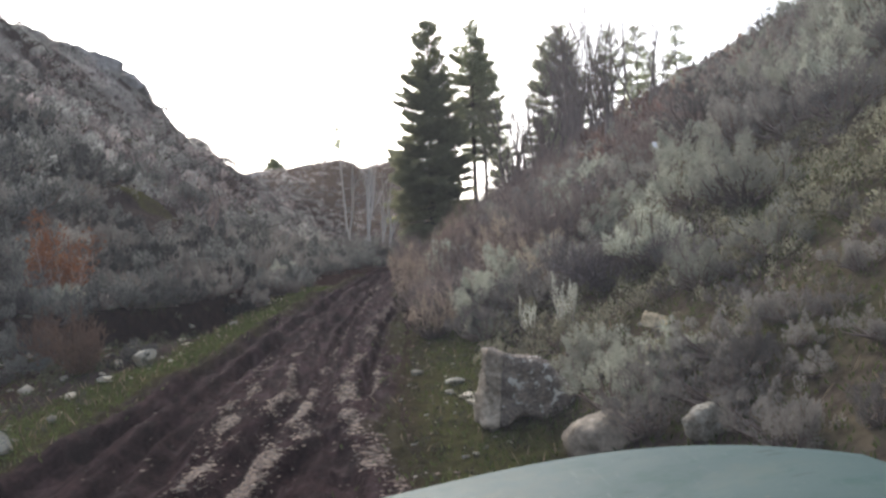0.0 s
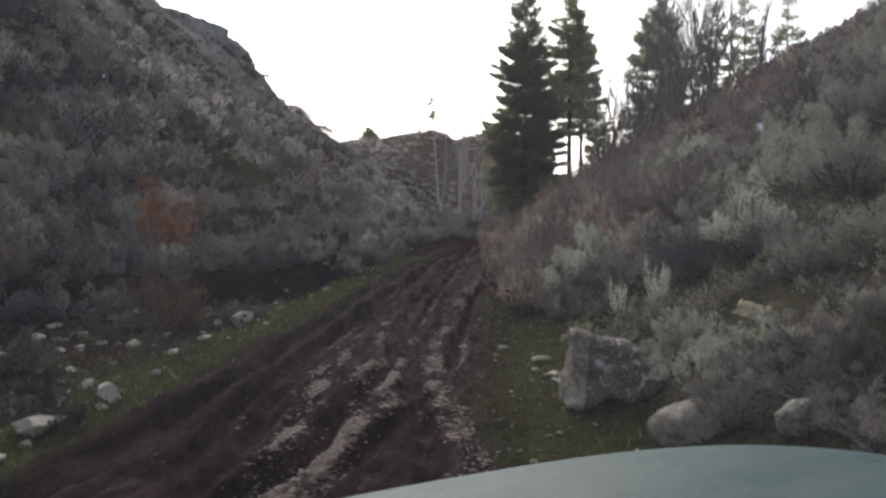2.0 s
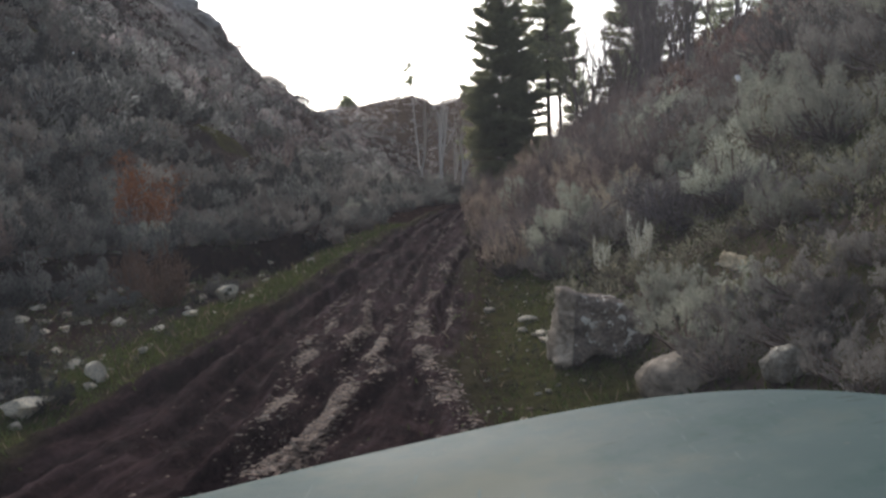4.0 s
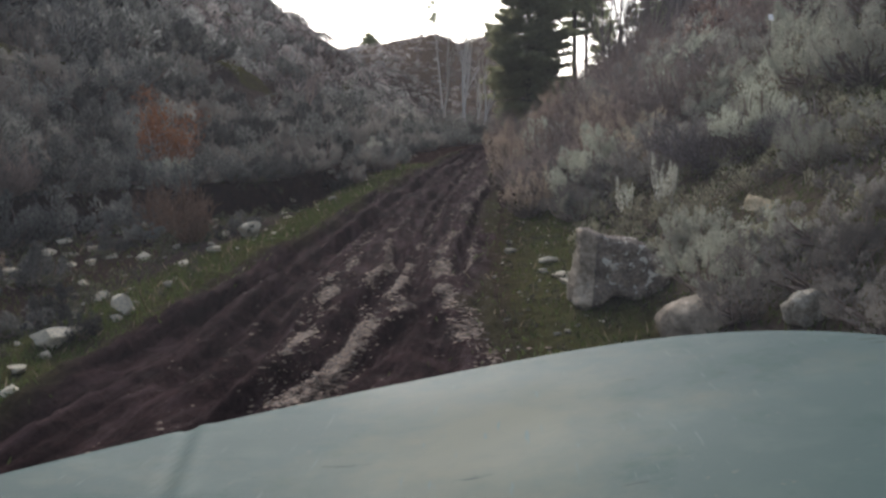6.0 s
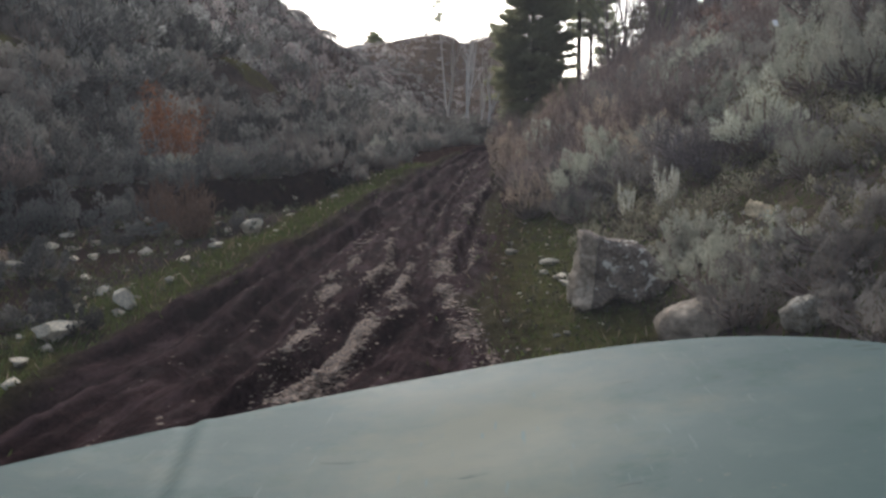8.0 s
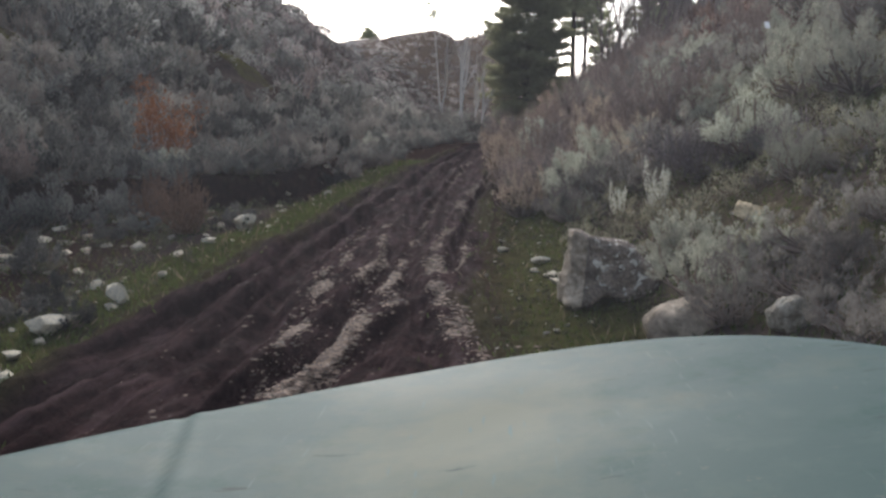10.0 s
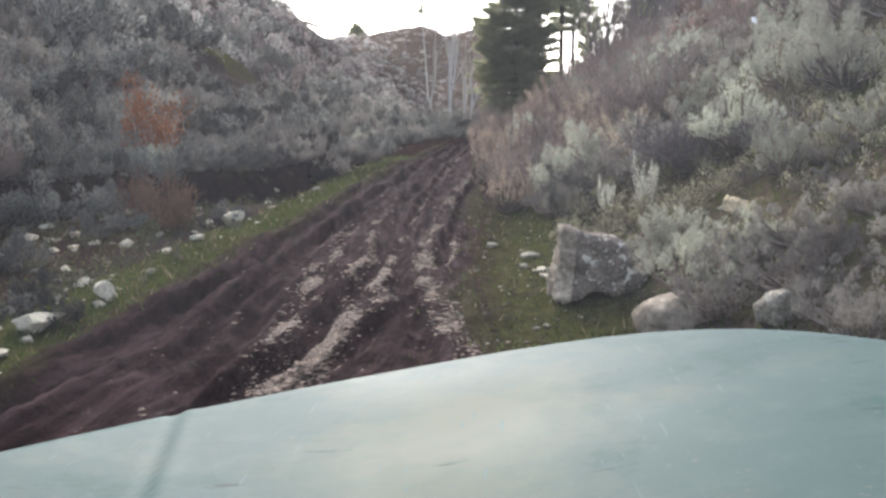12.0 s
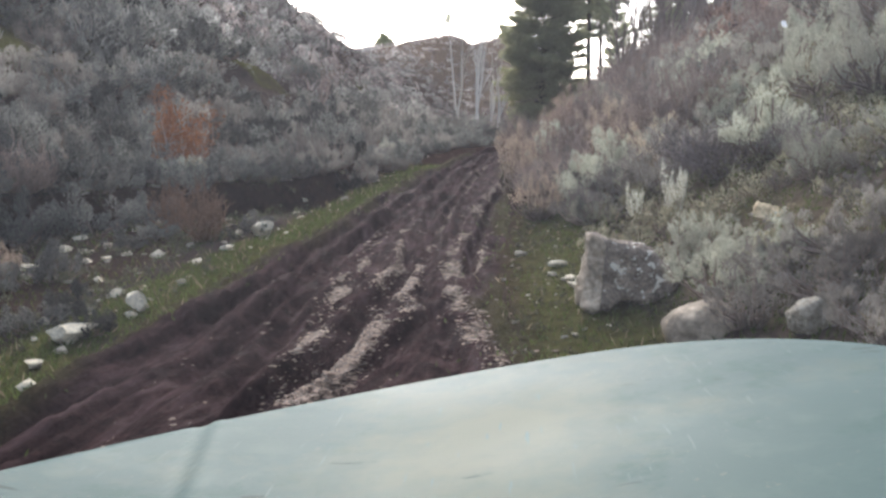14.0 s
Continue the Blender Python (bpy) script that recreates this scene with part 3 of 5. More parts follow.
def bush_meshes(name, seed, count, leaves, leaf, wide, radius, height, material, stem_material, spread=1.2, plume=0.26, slim=0.32, stems=26):
    """Foliage and branchwork of one shrub: leafy plumes that stand on forked stems, with gaps between them."""
    r = np.random.default_rng(seed)
    root, bow, end = shoots(r, count, radius, height, spread)
    axis = (end - root) / np.linalg.norm(end - root, axis=1, keepdims=True) * 0.8 + [0, 0, 0.75] + r.normal(size=(count, 3)) * 0.22
    axis /= np.linalg.norm(axis, axis=1, keepdims=True)
    ln = plume * height * r.uniform(0.55, 1.5, (count, 1))
    s = r.random((count, leaves))
    girth = (np.sin(np.pi * np.clip(s * 0.9 + 0.12, 0, 1)) ** 0.8)[..., None]
    off = r.normal(size=(count, leaves, 3))
    off -= (off * axis[:, None]).sum(-1, keepdims=True) * axis[:, None]
    off /= np.linalg.norm(off, axis=-1, keepdims=True) + 1e-9
    p = (end - axis * ln * 0.45)[:, None] + axis[:, None] * (ln[:, None] * s[..., None]) + off * girth * (ln * slim)[:, None] * r.random((count, leaves, 1)) ** 0.5
    way = axis[:, None] * 1.3 + off * 0.7 + r.normal(size=p.shape) * 0.3
    v, f = blades(p.reshape(-1, 3), way.reshape(-1, 3), leaf, wide, r, 0.3)
    foliage = mesh_of(name + "_foliage", v, f, material)
    k = np.linspace(0, 0.97, 5)
    paths = []
    for i in r.permutation(count)[:stems]:
        pts = shoot_at(root[i][None], bow[i][None], end[i][None], k)
        pts[1:4] += r.normal(size=(3, 3)) * 0.04 * radius
        paths.append((pts, np.linspace(0.020, 0.004, 5) * radius / 0.6))
    v, f = tubes(paths, 4)
    return foliage, mesh_of(name + "_stems", v, f, stem_material, True)


def twig_meshes(name, seed, count, radius, height, material, spread=0.9, thick=0.006, forks=3):
    """A leafless shrub: arching main stems, and the finer forks of its crown."""
    r = np.random.default_rng(seed)
    root, bow, end = shoots(r, count, radius, height, spread)
    k = np.linspace(0, 1, 6)
    stems, crown = [], []
    for i in range(count):
        pts = shoot_at(root[i][None], bow[i][None] * 1.6, end[i][None], k)
        pts[1:] += r.normal(size=(5, 3)) * 0.05 * radius
        stems.append((pts, np.linspace(thick * 1.6, thick * 0.5, 6)))
        for _ in range(forks):
            a = r.integers(2, 5)
            way = (pts[a + 1] - pts[a - 1]) / np.linalg.norm(pts[a + 1] - pts[a - 1]) + r.normal(size=3) * 0.75
            way /= np.linalg.norm(way)
            ln = r.uniform(0.14, 0.34) * height
            q = pts[a] + way * np.linspace(0, ln, 3)[:, None] + r.normal(size=(3, 3)) * 0.03 * radius * [[0], [1], [1]]
            crown.append((q, [thick * 0.7, thick * 0.5, thick * 0.3]))
    return (mesh_of(name + "_stem", *tubes(stems, 3), material, True), mesh_of(name + "_crown", *tubes(crown, 3), material, True))


def plant(name, pieces, label, category, group=""):
    """A thing with an empty at its base and its meshes as parts."""
    root = new(name)
    root.empty_display_size = 0.1
    for piece, me in pieces:
        tagged(part(piece, me, root), kind="stuff" if piece in ("foliage", "branchwork", "crown") else "")
    return tagged(root, label, category, group)


def set_at(ob, x, y, turn=0.0, size=1.0, sink=0.03, lean=(0, 0), z=None):
    ob.matrix_basis = pose(x, y, (ground_z(x, y) if z is None else z) - sink, lean[0], lean[1], turn) @ Matrix.Diagonal((size, size, size, 1))
    return ob


def conifer(name, seed, height, reach, clear, label, density=1.0, thin=0.0, tip_bare=0.0, trunk=0.18):
    """Fir or pine: tapered trunk, drooping limbs in loose whorls, needle sprays in uneven pads with gaps."""
    r = np.random.default_rng(seed)
    paths = [([(0, 0, -0.3), (0.02, 0, height * 0.3), (0.05, 0.04, height * 0.65), (0.03, 0.06, height)], [trunk, trunk * 0.8, trunk * 0.45, 0.02])]
    pads, ways = [], []
    z = clear
    while z < height * 0.985:
        s = (z - clear) / (height - clear)
        ring = reach * (1 - s) ** 0.66 * (0.88 + 0.07 * math.sin(s * 23 + seed)) + 0.2
        ring = min(ring, 0.74 * reach)
        if s < 0.12:
            ring *= 0.9 + 0.8 * s
        n = max(3, int((6.5 - 3 * s) * density))
        for k in range(n):
            if r.random() < thin:
                continue
            az = r.uniform(0, 2 * math.pi)
            ln = ring * r.uniform(0.62, 1.12)
            out = np.array([math.cos(az), math.sin(az), 0])
            droop = (0.28 * (1 - s) - 0.45 * s) * ln
            k5 = np.linspace(0, 1, 5)[:, None]
            pts = np.array([0, 0, z + r.uniform(-0.4, 0.4) * (1 - s)]) + out * ln * k5 + np.array([0, 0, 1]) * (-droop * k5 ** 1.5 + 0.12 * ln * k5 ** 3)
            paths.append((pts, np.linspace(0.035 * (1 - s) + 0.012, 0.006, 5)))
            m = int(150 * density * max(ln, 0.5) * (0.5 if s > 1 - tip_bare else 1))
            t = 0.22 + 0.8 * r.random(m) ** 0.75
            q = np.stack([np.interp(t, k5[:, 0], pts[:, i]) for i in range(3)], 1)
            side = np.cross(out, [0, 0, 1])
            wide = 0.46 * ln * (1.15 - t)[:, None] * r.uniform(-1, 1, (m, 1))
            q = q + side * wide + r.normal(size=(m, 3)) * [0.09, 0.09, 0.08]
            pads.append(q)
            ways.append(out + side * np.sign(wide) * 0.8 + r.normal(size=(m, 3)) * 0.5 + [0, 0, -0.15])
        z += r.uniform(0.15, 0.30) * (1.2 - 0.4 * s)
    v, f = tubes(paths, 5)
    wood = mesh_of(name + "_wood", v, f, M_BARK, True)
    q, w = np.concatenate(pads), np.concatenate(ways)
    v, f = blades(q, w, 0.22, 0.055, r, 0.25)
    crown = mesh_of(name + "_needles", v, f, M_NEEDLE)
    return plant(name, (("trunk", wood), ("crown", crown)), label, "conifer")


def bare_tree(name, seed, height, label, material, trunks=1, spread=0.5, thick=0.07, levels=3, shoots_a_limb=5):
    """A leafless tree: trunk or trunks that fork into limbs, branches and fine twigs."""
    r = np.random.default_rng(seed)
    trunk_paths, twig_paths = [], []

    def grow(start, way, length, radius, level):
        n = 6
        pts, d = [np.array(start, float)], np.array(way, float)
        for _ in range(n):
            d = d + r.normal(size=3) * 0.10 + [0, 0, 0.05]
            d /= np.linalg.norm(d)
            pts.append(pts[-1] + d * length / n)
        radii = np.linspace(radius, radius * (0.4 if level < levels else 0.3), n + 1)
        (trunk_paths if level == 0 else twig_paths).append((pts, radii))
        if level >= levels:
            return
        for _ in range(shoots_a_limb if level else shoots_a_limb + 3):
            a = r.integers(2, n + 1)
            az = r.uniform(0, 2 * math.pi)
            side = np.array([math.cos(az), math.sin(az), 0.25])
            way2 = d * 0.75 + side * spread * r.uniform(0.6, 1.4)
            grow(pts[a], way2 / np.linalg.norm(way2), length * r.uniform(0.32, 0.55), radii[a] * 0.6, level + 1)

    for k in range(trunks):
        az = r.uniform(0, 2 * math.pi)
        w = np.array([math.cos(az) * 0.22, math.sin(az) * 0.22, 1.0]) if trunks > 1 else np.array([-0.04, 0, 1.0])
        grow((math.cos(az) * 0.12 * (trunks > 1), math.sin(az) * 0.12 * (trunks > 1), -0.2), w, height * r.uniform(0.7, 1.0), thick * r.uniform(0.7, 1.1), 0)
    v, f = tubes(trunk_paths, 6)
    wood = mesh_of(name + "_trunk", v, f, material, True)
    v, f = tubes(twig_paths, 3)
    twigs = mesh_of(name + "_twigs", v, f, material, True)
    return plant(name, (("trunk", wood), ("crown", twigs)), label, "tree")


# ---- ground: one sheet out to the skyline ----
def spread_line(near, far, first, growth):
    out = [near]
    d = first
    while out[-1] < far:
        out.append(out[-1] + d)
        d *= growth
    return out


GX = np.array(sorted([-v for v in spread_line(6.5, 700, 0.12, 1.05)] + list(np.arange(-6.4, 2.01, 0.10)) + spread_line(2.1, 700, 0.12, 1.045)))
GY = np.array(sorted([-v for v in spread_line(1.0, 400, 0.4, 1.2)] + list(np.arange(-0.8, 14, 0.10)) + spread_line(14.1, 1500, 0.12, 1.025)))
gx, gy = np.meshgrid(GX, GY)
gz = land(gx, gy)
mid_g = track_mid(np.minimum(gy, 90))
across = gx - mid_g
off_mud = np.maximum(track_left(gy) - gx, gx - track_right(gy))  # metres outside the mud
sink = (1 - step01(off_mud, -0.32, -0.08)) * (gy < 44) * (gy > -6.3)
past_left = track_left(gy) - gx
gz = gz - 0.35 * sink
green = 1.2 * np.exp(-((past_left - 0.26) / 0.34) ** 2) * step01(gy, 1, 3) * (1 - step01(gy, 13, 18)) + 1.2 * np.exp(-((across - 1.72) / 0.62) ** 2) * (1 - step01(gy, 9, 14))
green = green + 0.62 * step01(across, 2.2, 3.2) * (1 - step01(across, 8, 12)) * (1 - step01(gy, 12, 18)) + 0.45 * np.exp(-((across + 3.0) / 0.7) ** 2)
green = green + 0.75 * step01(-gx, 8, 11) * step01(fbm(gx / 5 + 31, gy / 5, 3), 0.02, 0.14) * (1 - step01(gy, 60, 90))
rock = step01(gz, 14, 22) * step01(-gx, 22, 32) * step01(fbm(gx / 6, gy / 6, 3), -0.02, 0.12)
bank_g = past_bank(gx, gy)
# bare soil on the bank face; its near-black tone includes the undercut's shade
earth_shade = np.exp(-((bank_g - 0.05) / 0.28) ** 2) * step01(gy, 3, 8) * (1 - step01(gy, 17, 22))
earth_shade = np.minimum(1, earth_shade + np.exp(-(np.maximum(past_left, 0) / 0.9) ** 2) * step01(gy, 12, 16) + np.exp(-(np.maximum(past_left, 0) / 2.4) ** 2) * step01(gy, 17, 20) * (gx < track_left(gy)) + 0.75 * np.exp(-((across - 1.1) / 0.32) ** 2) * (1 - step01(gy, 8, 10)) + 0.75 * np.exp(-((across - 1.2) / 0.42) ** 2) * step01(gy, 8, 10) + 0.85 * step01(-across, 2.3, 2.8) * (1 - step01(-gx, 5.4, 6.2)) * step01(gy, 3, 5) * (1 - step01(gy, 14, 18)))
# dry dirt on the right bank; past 140 m it paints haze on the hill
dry = step01(across, 2.1, 3.0) * step01(fbm(gx / 1.1 + 3, gy / 1.1, 4), -0.18, 0.10) * 0.5 * (1 - step01(gy, 30, 60)) + step01(gy, 140, 190)
ground = tagged(new("ground", grid_mesh("ground", gx, gy, gz, M_GROUND, {"green": green, "rock": rock, "earth_shade": earth_shade, "dry": dry})), "brown hillside soil with litter and mossy grass", "ground", kind="structure")

RY = np.array(sorted(list(np.arange(-6.5, 3.5, 0.25)) + list(np.arange(3.5, 14, 0.045)) + list(np.arange(14, 24, 0.075)) + list(np.arange(24, 46, 0.16))))
RA = np.linspace(0, 1, 136)
ra, ry = np.meshgrid(RA, RY)
frays = 0.10 * (vnoise(ry * 1.4, ra * 0 + 6) - 0.5) + 0.12 * (vnoise(ry * 4.2, ra * 0 + 9) - 0.5)
rx = (track_left(ry) - 0.16 + frays) * (1 - ra) + (track_right(ry) + 0.14 + frays * 1.6) * ra
rz = track_height(rx, ry)
rim = np.minimum(rx - track_left(ry), track_right(ry) - rx)  # metres inside the mud
edge = 1 - step01(rim, -0.10, 0.14)
rz = rz * (1 - edge) + (land(rx, ry) - 0.05) * edge
grit = np.minimum(1, gravel_share(rx, ry) * 0.9)
verge = 0.9 * (1 - step01(rx - track_left(ry) + 0.25 * (vnoise(rx * 2, ry * 1.3) - 0.5), 0.06, 0.34)) + 1.0 * (1 - step01(track_right(ry) - rx + 0.5 * (vnoise(rx * 2.5, ry * 2.0) - 0.5), 0.0, 0.34))
road = tagged(new("road", grid_mesh("road", rx, ry, rz, M_MUD, {"grit": grit, "verge": verge, "lane": lane_of(rx, ry)})), "rutted dark brown wet mud track with gravel showing", "dirt road", kind="structure")

# ---- gravel in the track ----
def gravel_mesh(count, seed):
    r = np.random.default_rng(seed)
    y = 3.6 + 21 * r.random(count * 24) ** 1.5
    x = r.uniform(-2.2, 0.5, count * 24)
    keep = r.random(count * 24) < gravel_share(x, y) + 0.0025
    x, y = x[keep][:count], y[keep][:count]
    z = track_height(x, y)
    n = len(x)
    base = np.array([[1, 0, 0], [0, 1, 0], [-1, 0, 0], [0, -1, 0], [0, 0, 1], [0, 0, -1]], float)
    tri = np.array([[0, 1, 4], [1, 2, 4], [2, 3, 4], [3, 0, 4], [1, 0, 5], [2, 1, 5], [3, 2, 5], [0, 3, 5]])
    size = 0.006 + 0.022 * r.random(n) ** 2.2
    p = base[None] * (1 + r.uniform(-0.35, 0.35, (n, 6, 3))) * size[:, None, None] * np.stack([r.uniform(0.7, 1.4, n), r.uniform(0.6, 1.3, n), r.uniform(0.15, 0.35, n)], 1)[:, None]
    a = r.uniform(-3.1, 3.1, n)
    ca, sa = np.cos(a)[:, None], np.sin(a)[:, None]
    q = np.stack([p[..., 0] * ca - p[..., 1] * sa, p[..., 0] * sa + p[..., 1] * ca, p[..., 2]], -1)
    q = q + np.stack([x, y, z - size * 0.02], 1)[:, None]
    return mesh_of("gravel", q.reshape(-1, 3), (np.arange(n)[:, None, None] * 6 + tri[None]).reshape(-1, 3), M_PEBBLE)


tagged(new("gravel", gravel_mesh(22000, 5)), "pale broken gravel pressed into the muddy track", "gravel", kind="stuff")


# ---- grass on the verges ----
def grass_mesh(count, seed, straw, low, high):
    r = np.random.default_rng(seed)
    y = 3.0 + 22 * r.random(count * 24) ** 1.4
    a = r.uniform(-4.5, 5.5, count * 24)
    w = np.exp(-((track_left(y) - track_mid(y) - a - 0.24) / 0.26) ** 2) * (y < 19) + 0.3 * np.exp(-((a - 1.9) / 0.55) ** 2) * (y < 12) + 0.25 * (a > 2.3) * (y < 12) + 0.15 * (a < -2.2)
    keep = r.random(count * 24) < w * (0.25 + vnoise(a * 1.6 + 30, y * 1.6))
    x, y = (track_mid(y) + a)[keep][:count], y[keep][:count]
    z = np.where((x > track_left(y) + 0.1) & (x < track_right(y) - 0.1), track_height(x, y), land(x, y))
    n = len(x)
    way = r.normal(size=(n, 3)) * [0.55, 0.55, 0.1] + [0, 0, 1]
    ln = r.uniform(low, high, n)
    c = np.stack([x, y, z], 1) + way * (ln * 0.45)[:, None]
    v, f = blades(c, way, float((low + high) / 2), 0.012, r, 0.4)
    return mesh_of("grass", v, f, M_STRAW if straw else M_GRASS)


tagged(new("verge_grass", grass_mesh(30000, 11, False, 0.03, 0.07)), "short green grass along the muddy track", "grass", kind="stuff")
tagged(new("dry_grass", grass_mesh(1300, 12, True, 0.06, 0.15)), "thin straw-coloured dead grass between the shrubs", "grass", kind="stuff")

# ---- stones ----
def stone(name, x, y, size, material, seed, label, turn=0.0, sink=0.25, detail=3, rough=0.2, cuts=7, group=""):
    ob = tagged(new(name, rock_mesh(name, seed, size, material, detail, rough, cuts, 0.4, 0.75)), label, "rock", group)
    ob.matrix_basis = pose(x, y, ground_z(x, y) - size[2] * sink, 0, 0, turn)
    return ob


WEDGE = [(0.0, 0.0), (0.02, 0.15), (0.05, 0.42), (0.08, 0.58), (0.13, 0.57), (0.20, 0.52), (0.34, 0.50), (0.50, 0.45), (0.62, 0.36), (0.75, 0.29), (0.79, 0.20), (0.68, 0.09), (0.52, 0.03), (0.30, 0.06), (0.12, 0.0)]
big = tagged(new("boulder", wedge_mesh("boulder", 4, WEDGE, 0.55, M_LICHEN, M_TANROCK)), "large grey lichen-spotted angular boulder beside the track", "rock")
big.matrix_basis = pose(0.555, 6.28, ground_z(0.95, 6.1) - 0.03, 0, 0, 6)
stone("boulder", 1.28, 5.2, (0.56, 0.48, 0.36), M_TANROCK, 8, "rounded tan boulder half sunk in the grass", 30, 0.54, 4, 0.10, 0)
KNOB = [(-0.13, 0.0), (-0.135, 0.16), (-0.09, 0.245), (0.04, 0.26), (0.11, 0.21), (0.13, 0.0)]
knob = tagged(new("boulder", wedge_mesh("knob", 13, KNOB, 0.24, M_GREYSTONE, M_GREYSTONE, 0.0)), "small weathered grey boulder among sagebrush", "rock")
knob.matrix_basis = pose(1.66, 4.5, ground_z(1.66, 4.5) - 0.02, 0, 0, 20) @ Matrix.Diagonal((0.72, 0.72, 0.78, 1))
SLAB = [(-0.13, 0.0), (-0.14, 0.035), (-0.09, 0.06), (0.06, 0.07), (0.12, 0.05), (0.11, 0.0)]
slab = tagged(new("stone", wedge_mesh("slab", 31, SLAB, 0.18, M_YELLOW, M_YELLOW, 0.0)), "yellowish flat-faced stone on the bank", "rock")
slab.matrix_basis = pose(2.05, 6.55, ground_z(2.05, 6.6) + 0.03, 50, 16, -14) @ Matrix.Diagonal((0.9, 0.9, 0.9, 1))

rs = np.random.default_rng(3)
STONES = [rock_mesh("stone", 40 + i, (1.0, 0.78, 0.62), M_PALE, 3, 0.10, 13, 0.30, 0.60, False) for i in range(5)]
GREYS = [rock_mesh("stone", 60 + i, (1.0, 0.8, 0.6), M_GREYSTONE, 3, 0.10, 13, 0.30, 0.58, False) for i in range(3)]


def loose_stone(x, y, s, grey=False, label="", sink=0.3, tall=1.0):
    me = (GREYS if grey else STONES)[int(rs.integers(3 if grey else 5))]
    text = label or ("grey stone lying in the grass of the verge" if grey else "pale limestone lump lying in the verge grass")
    ob = tagged(new("stone", me), text, "stone", "stones along the track")
    inside = float(track_left(y)) + 0.1 < x < float(track_right(y)) - 0.1
    z = float(track_height(x, y)) if inside else ground_z(x, y)
    ob.matrix_basis = pose(x, y, z - sink * s * 0.6, rs.uniform(-12, 12), rs.uniform(-12, 12), rs.uniform(0, 360)) @ Matrix.Diagonal((1.3 * s, 1.3 * s * rs.uniform(0.7, 1.1), 1.3 * s * tall * rs.uniform(0.6, 0.9), 1))
    return ob


for x, y, s, tall in ((-3.16, 5.6, 0.54, 0.75), (-3.07, 6.42, 0.36, 1.3), (-3.05, 9.95, 0.46, 1.2), (-3.30, 9.80, 0.2, 1.3), (-3.10, 8.8, 0.26, 0.7), (-3.10, 5.05, 0.2, 0.8), (-3.2, 8.2, 0.2, 0.8), (-3.01, 7.3, 0.16, 1.0), (-2.95, 4.7, 0.18, 0.8)):
    loose_stone(x, y, s, label="large whitish stone at the grassy edge of the track", sink=0.12, tall=tall)
for x, y, s in ((-5.04, 8.15, 0.26), (-5.20, 9.15, 0.34), (-4.85, 9.0, 0.24), (-4.7, 9.25, 0.2), (-4.3, 8.9, 0.2), (-4.4, 8.6, 0.18), (-4.8, 10.6, 0.2)):
    loose_stone(x, y, s, label="whitish block on the gravelly shelf by the ditch")
for x, y, s in ((0.15, 8.58, 0.20), (0.55, 7.92, 0.24), (0.56, 7.34, 0.26), (0.42, 7.6, 0.18), (0.60, 7.0, 0.2), (-0.01, 7.54, 0.08), (0.49, 5.69, 0.09), (0.15, 9.1, 0.14), (0.2, 6.9, 0.06), (0.75, 5.8, 0.06)):
    loose_stone(x, y, s, label="flat pale stone in the trampled grass", tall=0.75, sink=0.15)
for _ in range(46):
    y = 4.5 + 17 * rs.random() ** 1.2
    loose_stone(float(track_left(y)) - rs.uniform(0.12, 1.1), y, 0.06 + 0.16 * rs.random() ** 2, rs.random() < 0.25)
for _ in range(60):
    y = 6.5 + 8 * rs.random()
    loose_stone(-3.4 - 1.9 * rs.random(), y, 0.07 + 0.22 * rs.random() ** 2, rs.random() < 0.45, "stone on the gravelly shelf beside the ditch")
for _ in range(26):
    y = 4.5 + 8 * rs.random()
    loose_stone(float(track_mid(y)) + rs.uniform(1.5, 4.2), y, 0.05 + 0.10 * rs.random() ** 2, rs.random() < 0.5, "small stone on the grassy bank")

# ---- shrubs ----
SAGE = [plant("sagebrush", (("foliage", f), ("branchwork", s)), "grey-green sagebrush with leafy upright plumes on the slope", "shrub", "sagebrush on the slopes")
        for f, s in (bush_meshes("sage", 100 + i, 50, 84, 0.056, 0.0125, 0.64, 0.70, M_SAGE, M_STEM, 1.3, 0.32, 0.40, 34) for i in range(4))]
# old sagebrush with a duller, sparser leaf
DIM = [plant("bitterbrush", (("foliage", f), ("branchwork", s)), "dull grey twiggy old sagebrush with sparse small leaves", "shrub", "bitterbrush on the slopes")
       for f, s in (bush_meshes("old_sage", 120 + i, 44, 76, 0.054, 0.0120, 0.68, 0.64, M_SAGE_DIM, M_STEM, 1.35, 0.30, 0.46, 40) for i in range(4))]
TAN = [plant("rabbitbrush", (("foliage", f), ("branchwork", s)), "dry tan rabbitbrush gone to seed", "shrub", "dry shrubs")
       for f, s in (bush_meshes("tan_bush", 140 + i, 70, 30, 0.05, 0.012, 0.55, 0.72, M_TAN, M_STEM, 1.1, 0.34, 0.25, 50) for i in range(2))]
BARE = [plant("bare_shrub", (("branchwork", m), ("crown", c)), "leafless purple-brown shrub of arching twigs", "shrub", "leafless shrubs")
        for m, c in (twig_meshes("bare_shrub", 160 + i, 110, 0.75, 0.95, M_TWIG, 1.15, 0.007, 6) for i in range(3))]
THICKET = [plant("bare_shrub", (("branchwork", m), ("crown", c)), "dark leafless thicket shrub of fine twigs", "shrub", "leafless shrubs")
           for m, c in (twig_meshes("thicket", 165 + i, 110, 0.75, 0.95, M_DARKTWIG, 1.2, 0.008, 6) for i in range(2))]
SPIRE = [plant("sagebrush", (("foliage", f), ("branchwork", s)), "pale sagebrush with tall narrow upright spires", "shrub", "sagebrush on the slopes")
         for f, s in (bush_meshes("spire_sage", 150, 11, 170, 0.042, 0.015, 0.46, 0.85, M_SPIRE, M_STEM, 0.5, 0.6, 0.10, 11),)]
